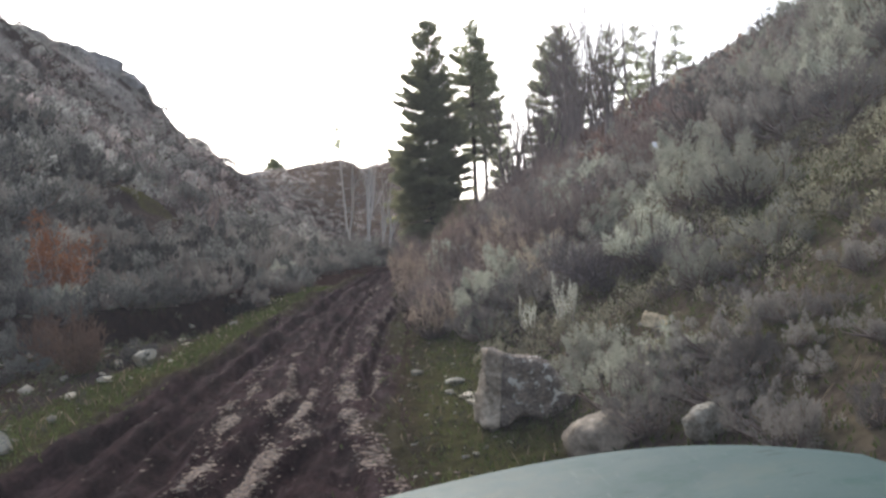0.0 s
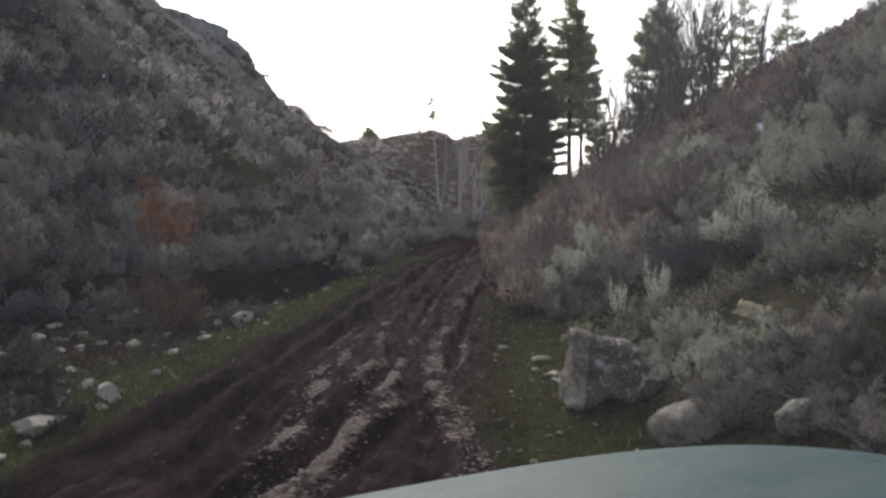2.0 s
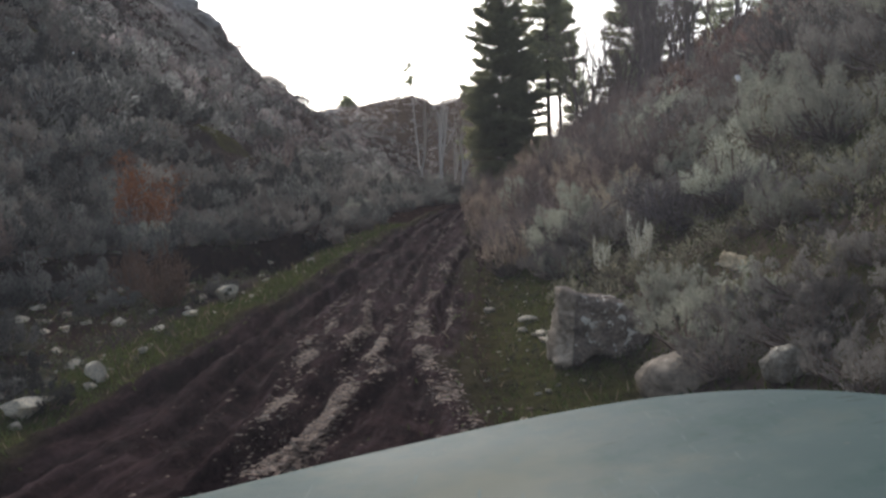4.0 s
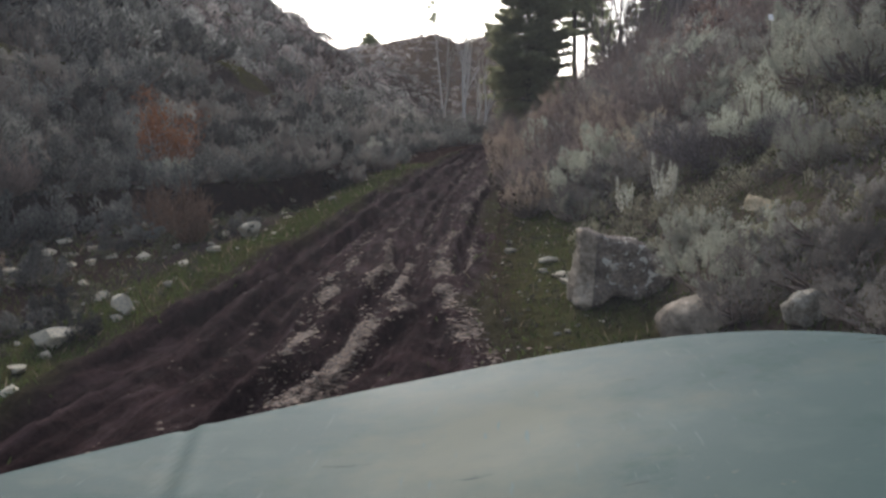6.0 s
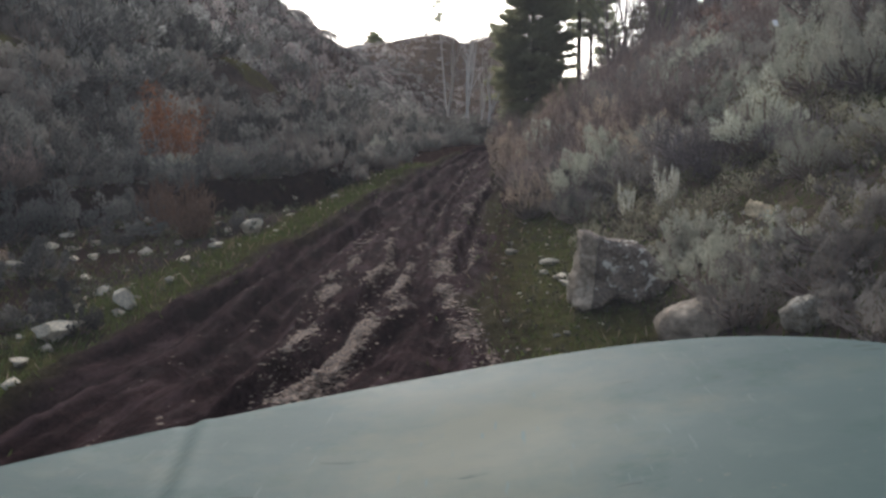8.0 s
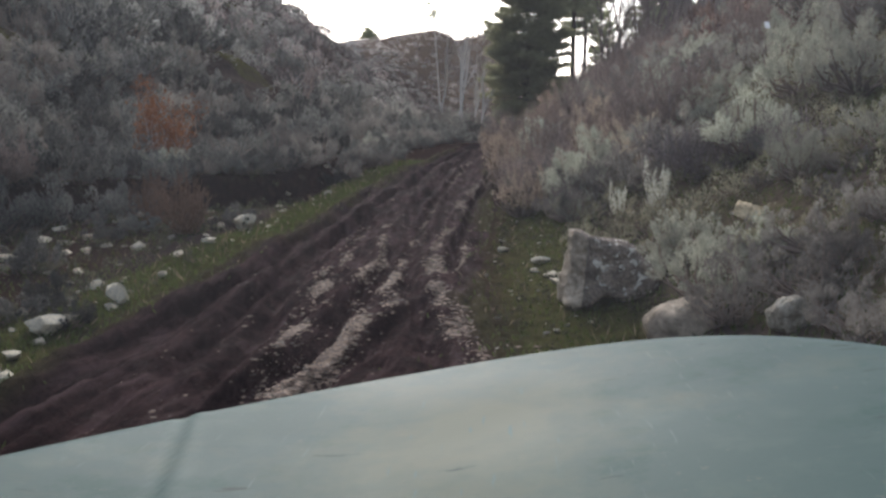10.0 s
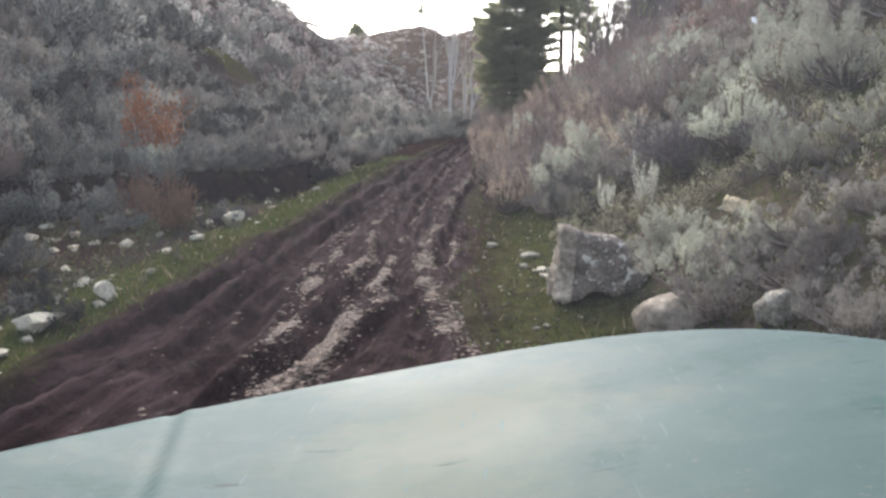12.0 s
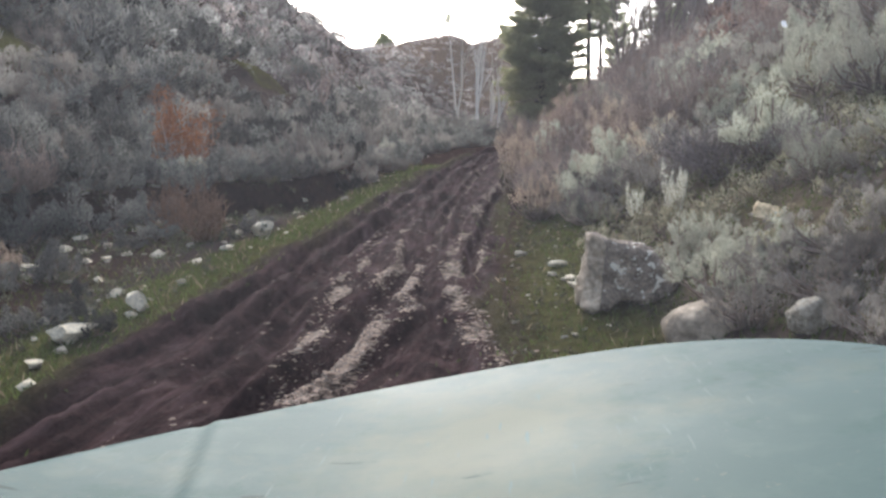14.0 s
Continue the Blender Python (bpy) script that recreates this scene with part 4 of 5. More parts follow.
# darker, bluer copy of the sagebrush for the left slope
SLOPE = [plant("wormwood_bush", (("foliage", f), ("branchwork", s)), "dark blue-grey sagebrush on the rough slope", "shrub", "wormwood bushes on the slope")
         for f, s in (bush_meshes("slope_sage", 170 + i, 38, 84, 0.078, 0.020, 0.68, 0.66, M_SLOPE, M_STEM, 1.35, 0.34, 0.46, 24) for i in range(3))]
KINDS = {"thicket": THICKET, "slope": SLOPE, "spire": SPIRE, "sage": SAGE, "dim": DIM, "tan": TAN, "bare": BARE}
used = set()


def shrub(kind, x, y, size, turn=None, lean=(0, 0), sink=0.04):
    i = int(rs.integers(len(KINDS[kind])))
    first = KINDS[kind][i]
    turn = rs.uniform(0, 360) if turn is None else turn
    m = pose(x, y, ground_z(x, y) - sink, lean[0], lean[1], turn) @ Matrix.Diagonal((size, size, size * rs.uniform(0.85, 1.15), 1))
    if first.name not in used:
        used.add(first.name)
        first.matrix_basis = m
        return first
    return copy_thing(first, m @ Matrix.Diagonal((*(1 / k for k in first.scale), 1)))


PLACED = [  # kind, x, y, size: the shrubs that stand out by themselves
    ("spire", 1.60, 7.85, 0.56), ("spire", 1.33, 8.4, 0.40), ("sage", 3.33, 9.04, 0.90), ("sage", 3.47, 7.97, 1.00), ("dim", 2.47, 6.01, 0.36),
    ("dim", 2.44, 5.39, 0.34), ("dim", 2.12, 9.64, 1.00), ("thicket", 2.2, 8.6, 0.85), ("sage", 2.75, 8.75, 0.7), ("dim", 1.85, 9.3, 0.75), ("thicket", 2.7, 7.6, 0.55),
    ("tan", 1.71, 13.20, 1.10), ("bare", 2.10, 12.37, 1.00), ("tan", 0.44, 10.59, 0.75), ("dim", 0.84, 11.07, 0.85), ("dim", 1.02, 9.58, 0.80),
    ("tan", 0.34, 13.91, 0.90), ("tan", 0.84, 16.19, 1.10), ("bare", 1.23, 14.25, 1.20), ("sage", 1.69, 5.99, 0.44), ("sage", 1.40, 6.52, 0.41),
    ("sage", 1.50, 5.50, 0.60), ("dim", 1.76, 5.48, 0.44), ("dim", 1.86, 4.80, 0.55), ("dim", 1.97, 4.69, 0.49), ("dim", 1.50, 5.00, 0.50),
    ("dim", 1.87, 4.16, 0.41), ("sage", 1.92, 5.68, 0.41), ("dim", 2.07, 5.35, 0.49), ("sage", 1.61, 6.74, 0.41), ("tan", 0.20, 18.55, 1.00),
    ("bare", 0.60, 21.46, 1.30), ("tan", 1.48, 20.52, 1.50), ("bare", 2.33, 18.46, 1.60), ("dim", 2.61, 15.08, 1.50), ("tan", 2.01, 23.46, 1.60),
    ("sage", -3.79, 14.46, 1.00), ("sage", -5.68, 16.49, 0.90), ("dim", -5.88, 14.26, 1.00), ("dim", -5.93, 10.64, 0.90), ("dim", -6.34, 10.51, 1.00),
    ("dim", -5.80, 19.51, 1.10), ("sage", -3.29, 15.02, 0.80), ("dim", -2.97, 16.84, 0.80), ("sage", -3.08, 20.28, 0.80), ("sage", -2.60, 22.30, 0.80),
    ("dim", -1.87, 23.78, 0.80), ("bare", -5.53, 28.05, 1.9), ("dim", -4.31, 32.18, 1.50), ("dim", -6.05, 26.07, 1.50), ("dim", -2.28, 23.78, 0.70),
    ("bare", -1.35, 26.55, 0.90), ("sage", -5.25, 32.44, 1.40), ("dim", -3.22, 10.29, 0.35), ("dim", -3.40, 9.74, 0.30), ("tan", -4.35, 9.80, 0.40),
    ("dim", -5.72, 11.05, 0.40), ("dim", -4.42, 7.52, 0.50), ("dim", -3.10, 5.76, 0.35), ("dim", -3.67, 5.92, 0.40), ("dim", -3.57, 6.39, 0.35),
    ("bare", 3.3, 25.0, 1.3), ("bare", 3.9, 26.0, 1.5), ("bare", 4.2, 29.0, 1.6), ("bare", 4.8, 30.0, 1.8), ("bare", 5.0, 34.0, 2.0),
    ("bare", 5.6, 35.0, 2.0), ("bare", 5.7, 39.0, 2.3), ("bare", 6.4, 39.0, 2.3), ("bare", 6.3, 44.0, 2.6), ("bare", 7.2, 44.0, 2.6), ("bare", 7.6, 40.0, 2.4), ("bare", 8.2, 44.0, 2.6), ("bare", 6.9, 36.0, 2.2),
    ("slope", -5.82, 9.85, 0.95), ("slope", -5.40, 10.20, 0.85), ("slope", -5.95, 9.35, 0.80), ("slope", -5.05, 11.10, 0.75), ("bare", -4.75, 11.75, 0.65), ("slope", -4.40, 12.40, 0.60), ("dim", -4.05, 12.9, 0.60), ("slope", -3.75, 13.4, 0.55),
    ("dim", -6.35, 9.20, 0.70), ("bare", -6.20, 10.00, 0.70), ("dim", -6.00, 10.90, 0.60), ("sage", -5.85, 11.60, 0.55), ("bare", -5.60, 12.30, 0.70), ("dim", -5.40, 12.90, 0.50), ("bare", -5.20, 13.60, 0.60), ("dim", -5.00, 14.30, 0.60), ("tan", -4.90, 14.90, 0.50), ("dim", -4.60, 15.60, 0.70), ("bare", -4.30, 16.50, 0.70),
]
taken = [(x, y, 0.36 * s) for _, x, y, s in PLACED] + [(0.90, 6.25, 0.6), (1.24, 5.2, 0.4), (1.63, 4.5, 0.25), (2.08, 6.61, 0.3), (2.0, 6.2, 0.25), (3.39, 10.3, 0.9), (3.2, 9.7, 0.5)]
for kind, x, y, s in PLACED:
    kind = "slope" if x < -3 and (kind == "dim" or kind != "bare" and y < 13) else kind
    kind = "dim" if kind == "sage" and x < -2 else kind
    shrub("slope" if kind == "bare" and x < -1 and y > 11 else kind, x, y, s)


def free(x, y, gap):
    return all((x - a) ** 2 + (y - b) ** 2 > (gap + c) ** 2 for a, b, c in taken)


def scatter(count, xlo, xhi, ylo, yhi, slo, shi, kinds, gap, skip=None):
    done, tries = 0, 0
    while done < count and tries < count * 12:
        tries += 1
        y = ylo + (yhi - ylo) * rs.random()
        a = xlo + (xhi - xlo) * rs.random()
        x = float(track_mid(min(y, 90))) + a
        s = rs.uniform(slo, shi)
        if (skip and skip(x, y)) or not free(x, y, gap * s):
            continue
        taken.append((x, y, gap * s))
        n = float(vnoise(x / 4 + 60, y / 4)) + rs.uniform(-0.25, 0.25)
        choice = kinds(x, y) if callable(kinds) else kinds
        shrub(choice[int(np.clip(n * len(choice), 0, len(choice) - 1))], x, y, s)
        done += 1


# right bank and hillside
def by_zone(x, y):
    """Leafless brush where the bank runs beside the track, sagebrush further up."""
    return ["bare", "sage", "dim", "sage", "bare", "dim"] if x < 0.33 * y - 0.4 and y > 10.5 else ["sage", "dim", "sage", "dim", "bare", "sage"]


scatter(18, 3.0, 4.8, 3.3, 5.6, 0.25, 0.42, ["dim"], 0.28)
scatter(16, 3.2, 6.0, 3.0, 9.0, 0.22, 0.42, ["dim"], 0.4)
scatter(60, 1.75, 3.4, 9.5, 34.0, 0.6, 1.2, ["dim", "sage", "tan", "dim", "bare", "sage"], 0.32)
scatter(110, 2.4, 10.0, 8.0, 19.0, 0.8, 1.5, by_zone, 0.34)
scatter(60, 2.4, 6.0, 18.0, 36.0, 0.9, 1.5, ["bare", "dim", "tan", "sage", "bare", "dim", "tan"], 0.36)
scatter(130, 6.0, 18.0, 18.0, 36.0, 0.7, 1.2, by_zone, 0.36)
# left shelf, ditch bank and hillside
scatter(26, -5.6, -2.7, 5.0, 16.0, 0.25, 0.55, ["slope", "slope", "tan", "slope"], 0.4, lambda x, y: y < 8.5 and x > -4.6 or y > 8 and -1.6 < float(past_bank(x, y)) < 0.15)
scatter(70, -8.5, -4.9, 9.0, 26.0, 0.8, 1.4, ["slope", "slope", "dim", "slope", "slope"], 0.34)
scatter(190, -28.0, -6.0, 14.0, 46.0, 0.9, 2.0, ["slope", "dim", "slope", "slope", "dim", "slope"], 0.40, lambda x, y: float(fbm(x / 4.5, y / 4.5, 3)) < -0.03)
# beyond the crest of the track
scatter(70, -7.0, -2.0, 22.0, 46.0, 0.9, 1.6, ["slope", "dim", "slope", "dim", "slope"], 0.36)
scatter(40, -4.5, 4.0, 46.0, 62.0, 0.7, 1.2, ["thicket", "tan", "thicket", "dim"], 0.36)

def along_bank(k, back):
    """A place at a share k of the ditch's length, behind the foot of the bank."""
    ys = np.linspace(9.2, 15.5, 400)
    xs = bank_line(ys)
    far = np.concatenate([[0], np.cumsum(np.hypot(np.diff(xs), np.diff(ys)))])
    i = min(397, max(2, int(np.searchsorted(far, k * far[-1]))))
    away = Vector((-(ys[i + 2] - ys[i - 2]), xs[i + 2] - xs[i - 2])).normalized()
    return float(xs[i]) + away.x * back, float(ys[i]) + away.y * back


for i in range(40):
    back = (0.22, 0.5, 0.32, 0.8)[i % 4] + rs.uniform(-0.08, 0.08)
    shrub(("slope", "slope", "dim", "slope")[i % 4], *along_bank((i + rs.random()) / 40, back), rs.uniform(0.22, 0.36) + 0.25 * back)
for kind, x, y, size in (("sage", -4.95, 12.5, 0.7), ("sage", -9.17, 18.9, 0.9), ("dim", -3.3, 13.9, 0.7), ("dim", -3.0, 17.6, 0.8), ("sage", -3.0, 21.2, 0.8), ("dim", -7.2, 15.6, 0.9), ("dim", -7.8, 13.9, 0.8), ("sage", -10.9, 28.6, 1.1), ("dim", -11.1, 19.2, 1.1),
                         ("sage", 1.5, 11.3, 0.7), ("sage", 2.2, 11.2, 0.7), ("sage", 2.8, 10.8, 0.75), ("sage", 1.0, 9.6, 0.5), ("dim", 0.75, 13.3, 0.7), ("sage", 2.5, 6.75, 0.55), ("sage", 2.95, 6.4, 0.6), ("sage", 3.85, 9.2, 0.85), ("sage", 3.15, 11.2, 0.75), ("sage", 0.75, 16.0, 0.8), ("dim", 2.1, 4.95, 0.4), ("dim", 1.85, 4.45, 0.3)):
    shrub(kind, x, y, size)
for i in range(26):
    y = 14.5 + 0.75 * i
    shrub(("slope", "dim", "slope")[i % 3], float(track_left(y)) - rs.uniform(0.65, 1.5), y, rs.uniform(0.5, 0.85))
scatter(14, 0.5, 5.0, 37.0, 46.0, 1.2, 1.9, ["bare", "tan", "bare"], 0.30)


def far_brush(name, seed, count, places, kinds, label, k=46, blade=0.34):
    """Brush too far off to count: many small shrubs of coarse leaves in one mesh."""
    r = np.random.default_rng(seed)
    x, y, size = places(r, count)
    z = land(x, y)
    n = len(x)
    lobes = 7
    az, tilt = r.uniform(0, 2 * math.pi, (n, lobes)), 1.3 * np.sqrt(r.random((n, lobes)))
    pick = r.integers(0, lobes, (n, k))
    az = np.take_along_axis(az, pick, 1) + r.normal(size=(n, k)) * 0.28
    tilt = np.clip(np.take_along_axis(tilt, pick, 1) + r.normal(size=(n, k)) * 0.2, 0, 1.6)
    rad = (size[:, None] * (0.55 + 0.45 * r.random((n, k)) ** 0.5))
    p = np.stack([np.sin(tilt) * np.cos(az) * rad, np.sin(tilt) * np.sin(az) * rad, np.cos(tilt) * rad * 1.15], -1)
    way = p / (np.linalg.norm(p, axis=-1, keepdims=True) + 1e-6) + r.normal(size=p.shape) * 0.5 + [0, 0, 0.4]
    p = p + np.stack([x, y, z], 1)[:, None]
    ln = np.repeat(size * blade, k)[:, None]
    v, f = blades(p.reshape(-1, 3), way.reshape(-1, 3), 1.0, 0.38, r, 0.25)
    c = p.reshape(-1, 3)
    v = (v.reshape(-1, 4, 3) - c[:, None]) * ln[:, None] + c[:, None]
    tone = np.repeat(np.clip(0.42 + 1.5 * fbm(x / 5 + 11, y / 5, 3) + 0.26 * r.normal(size=n), 0, 1), k * 4)
    tagged(new(name, mesh_of(name, v.reshape(-1, 3), f, kinds, False, {"tone": tone})), label, "brush", kind="stuff")


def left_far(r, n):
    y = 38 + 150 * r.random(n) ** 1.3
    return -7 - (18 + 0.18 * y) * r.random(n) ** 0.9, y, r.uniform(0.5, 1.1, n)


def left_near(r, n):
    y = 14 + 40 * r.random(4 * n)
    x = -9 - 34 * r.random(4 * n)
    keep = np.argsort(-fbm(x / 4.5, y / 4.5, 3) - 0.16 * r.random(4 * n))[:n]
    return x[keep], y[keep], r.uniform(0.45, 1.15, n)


def right_far(r, n):
    y = 16 + 50 * r.random(3 * n)
    x = track_mid(np.minimum(y, 90)) + 9 + 34 * r.random(3 * n)
    keep = np.flatnonzero(x > 0.36 * y)[:n]
    return x[keep], y[keep], r.uniform(0.35, 0.8, len(keep))


def right_brown(r, n):
    y = 16 + 50 * r.random(6 * n)
    x = track_mid(np.minimum(y, 90)) + 5 + 24 * r.random(6 * n)
    keep = np.flatnonzero(x < 0.44 * y)[:n]
    return x[keep], y[keep], r.uniform(0.35, 0.8, len(keep))


def valley_near(r, n):
    y = 30 + 45 * r.random(n)
    return -13 + 11 * r.random(n) + 0.05 * (y - 30), y, r.uniform(0.5, 1.0, n)


def valley_far(r, n):
    y = 48 + 180 * r.random(n) ** 1.2
    return -14 + (y * 0.35) * (r.random(n) - 0.3), y, r.uniform(0.5, 1.1, n)


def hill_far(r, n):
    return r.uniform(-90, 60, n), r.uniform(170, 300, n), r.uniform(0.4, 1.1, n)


M_FAR_SAGE = leaf_material("far_sage", (0.1966, 0.195, 0.17), (0.3622, 0.35, 0.30), (0.35, 1.5), tone=True)
# far hill scrub, paled because distance haze is painted into its colour
M_HAZE_HILL = leaf_material("hill_scrub", (0.40, 0.355, 0.325), (0.58, 0.525, 0.485), (0.5, 1.3), tone=True)
M_BROWN = leaf_material("brown_scrub", (0.178, 0.118, 0.094), (0.3519, 0.245, 0.20), (0.45, 1.4), tone=True)
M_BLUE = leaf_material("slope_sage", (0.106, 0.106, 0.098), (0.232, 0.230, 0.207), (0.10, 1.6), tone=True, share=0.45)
# paler copy of the slope sage, with the far slope's haze in its colour
M_HAZE_SLOPE = leaf_material("hazed_slope_sage", (0.187, 0.182, 0.169), (0.354, 0.345, 0.315), (0.3, 1.5), tone=True, share=0.45)
# twig colour lightened to carry the valley's haze
M_HAZE_TWIGS = leaf_material("hazed_twigs", (0.22, 0.185, 0.172), (0.38, 0.325, 0.303), (0.3, 1.5), tone=True)
far_brush("far_sagebrush", 201, 1500, left_far, M_HAZE_SLOPE, "blue-grey sagebrush covering the far rocky slope", 70, 0.26)
far_brush("far_scrub", 202, 500, left_far, M_HAZE_TWIGS, "leafless brown scrub on the rocky slope")
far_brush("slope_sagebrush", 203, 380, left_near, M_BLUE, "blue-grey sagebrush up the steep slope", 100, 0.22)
far_brush("bank_sagebrush", 204, 1400, right_far, M_FAR_SAGE, "grey-green sagebrush up the steep bank")
far_brush("bank_scrub", 205, 800, right_brown, M_BROWN, "leafless purple-brown scrub up the steep bank")
far_brush("valley_scrub", 206, 420, valley_far, M_HAZE_TWIGS, "leafless grey-brown thicket in the valley head")
far_brush("valley_sagebrush", 209, 130, valley_near, M_FAR_SAGE, "grey-green sagebrush in the valley head", 90, 0.2)
far_brush("hill_scrub", 207, 1300, hill_far, M_HAZE_HILL, "sparse tan scrub on the distant rounded hill")
far_brush("hill_sagebrush", 208, 700, hill_far, M_HAZE_HILL, "grey brush on the distant rounded hill")


def bank_low(r, n):
    y = 5.2 + 9.2 * r.random(n)
    x = track_mid(y) + 2.1 + 0.9 * (1 - step01(y, 6.0, 7.5)) + 5.5 * r.random(n) ** 1.2
    open_ = (np.abs(x - 2.02) < 0.28) & (np.abs(y - 6.4) < 0.55)
    return x, y, np.where(open_, 0.04, r.uniform(0.10, 0.24, n))


def shelf_low(r, n):
    y = 4.5 + 14 * r.random(n)
    return track_mid(y) - 1.75 - 4.0 * r.random(n), y, r.uniform(0.06, 0.15, n)


def edge_low(r, n):
    y = 4.3 + 7 * r.random(n)
    return track_mid(y) + 1.3 + 1.2 * r.random(n), y, r.uniform(0.025, 0.07, n)


M_LOW = leaf_material("low_herbs", (0.178, 0.166, 0.110), (0.3001, 0.280, 0.192), (0.5, 1.3), tone=True, share=0.48)
M_WEED = leaf_material("shelf_weeds", (0.05, 0.05, 0.03), (0.13, 0.125, 0.08), (0.5, 1.3), tone=True)
far_brush("bank_undergrowth", 211, 950, bank_low, M_LOW, "low olive herbs and dead stalks under the sagebrush", 60, 0.24)
far_brush("edge_undergrowth", 213, 320, edge_low, M_WEED, "trampled moss and weeds between track and boulders", 30, 0.4)
far_brush("shelf_undergrowth", 212, 450, shelf_low, M_WEED, "low weeds between the stones of the verge")

# reddish leafless shrubs on the shelf
m, c = twig_meshes("red_shrub", 175, 60, 0.50, 1.12, M_REDTWIG, 1.05, 0.009, 5)
red = set_at(plant("bare_shrub", (("branchwork", m), ("crown", c)), "leafless reddish-brown shrub on the shelf by the ditch", "shrub", "leafless shrubs"), -3.62, 9.5, 0, 0.72)
copy_thing(red, pose(-4.35, 10.3, ground_z(-4.35, 10.3) - 0.03, 0, 0, 130) @ Matrix.Diagonal((0.8, 0.8, 0.9, 1)))

# rust-leaved shrub by the ditch
f, s = bush_meshes("rust_shrub", 181, 40, 56, 0.052, 0.024, 0.54, 1.12, M_RUST, M_TWIG, 1.05, 0.5, 0.32, 60)
set_at(plant("rust_shrub", (("foliage", f), ("branchwork", s)), "rust-orange shrub in autumn leaf beside the ditch", "shrub"), -5.42, 13.35, 20, 1.15)

# ---- trees ----
set_at(conifer("fir_tree", 301, 14.4, 3.5, 0.2, "tall dark green fir with dense drooping limbs", 1.5, 0.04, 0.25, 0.2), 2.1, 50, 0)
set_at(conifer("pine_tree", 302, 14.8, 2.5, 7.2, "tall pine with bare lower trunk", 1.1, 0.15, 0.2, 0.2), 5.05, 52.8, 40)
set_at(conifer("pine_tree", 303, 12.9, 2.3, 6.0, "slim pine with bare lower trunk", 1.05, 0.2, 0.2, 0.17), 6.15, 55.8, 80)
set_at(conifer("fir_tree", 305, 6.8, 1.7, 1.2, "young fir behind the tall pines", 1.0, 0.15, 0.2, 0.1), 7.5, 57, 25)
set_at(conifer("fir_tree", 304, 10.2, 3.4, 0.6, "dark fir behind leafless trees", 1.1, 0.12, 0.2, 0.16), 11.0, 54, 10)
for i, (x, y, h) in enumerate(((14.4, 53.1, 7.0), (16.6, 54.6, 7.0), (20.1, 56.6, 7.0), (17.9, 56, 5.8))):
    set_at(conifer("pine_tree", 310 + i, h, 1.7, 1.0, "thin ragged pine on the slope's skyline", 0.7, 0.25, 0.3, 0.1), x, y, 30 * i)
leaner = set_at(conifer("pine_tree", 320, 8.8, 0.5, 6.9, "thin leaning pine with a sparse top", 0.38, 0.3, 0.3, 0.06), -3.35, 55, 0, 1, 0.05, (0, -5))
for piece in leaner.children:
    if piece.name.startswith("trunk"):
        piece.data.materials[0] = M_BIRCH
set_at(conifer("pine_tree", 321, 4.3, 4.6, 0.3, "dark bushy pine on the distant hill", 2.0, 0.5, 0.2, 0.15), -37.8, 249, 0)
set_at(conifer("pine_tree", 322, 2.8, 3.2, 0.2, "low dark pine beside a larger one on the distant hill", 2.0, 0.45, 0.2, 0.1), -35.9, 249, 0)
for i, (x, y, h, lean) in enumerate(((-1.72, 48, 5.4, 0), (-2.0, 48.5, 6.4, -2), (-0.6, 48, 3.6, 1), (-3.3, 55, 4.2, -6), (-1.1, 50, 4.4, 2))):
    set_at(bare_tree("birch_tree", 330 + i, h, "slender leafless birch with pale bark", M_BIRCH, 1, 0.22, 0.10, 2, 4), x, y, 50 * i, 1, 0.05, (0, lean))
for i, (x, y, h, n) in enumerate(((6.0, 29, 6.2, 5), (7.6, 31, 6.0, 5), (6.6, 26, 4.0, 4), (9.0, 32, 5.4, 4), (8.2, 37, 6.0, 6), (9.6, 41, 6.2, 6), (8.2, 26, 3.6, 4), (4.8, 32, 4.6, 4), (5.5, 33.5, 5.2, 6), (6.7, 36, 5.6, 6))):
    set_at(bare_tree("bare_tree", 340 + i, h, "leafless grey-brown tree of several leaning stems", M_GREYBARK, n, 0.6, 0.06, 3, 5), x, y, 70 * i, 1, 0.1)
for i, (x, y, h) in enumerate(((-8.0, 34, 2.2),)):
    set_at(bare_tree("bare_tree", 360 + i, h, "leafless dark thicket tree in the valley", M_TWIG, 6, 0.7, 0.03, 3, 4), x, y, 70 * i, 1, 0.1)

set_at(bare_tree("fallen_branch", 370, 2.4, "pale dead branch lying across the bank", M_BIRCH, 1, 0.5, 0.035, 2, 4), 2.9, 14.6, -20, 1, -0.25, (0, 82))
set_at(bare_tree("fallen_branch", 371, 2.0, "pale dead branch lying across the bank", M_BIRCH, 2, 0.5, 0.03, 2, 4), 3.6, 15.4, 15, 1, -0.2, (0, 76))

# ---- stone chips by the track ----
for _ in range(60):
    y = 4.6 + 12 * rs.random() ** 1.3
    loose_stone(float(track_left(y)) - rs.uniform(0.2, 0.62), y, 0.03 + 0.08 * rs.random() ** 2, False, "pale stone chip in the green verge", tall=0.9)
for _ in range(34):
    y = 4.8 + 5.5 * rs.random()
    loose_stone(float(track_mid(y)) + rs.uniform(1.25, 2.0), y, 0.025 + 0.06 * rs.random() ** 2, rs.random() < 0.3, "pale stone chip in the trampled grass")

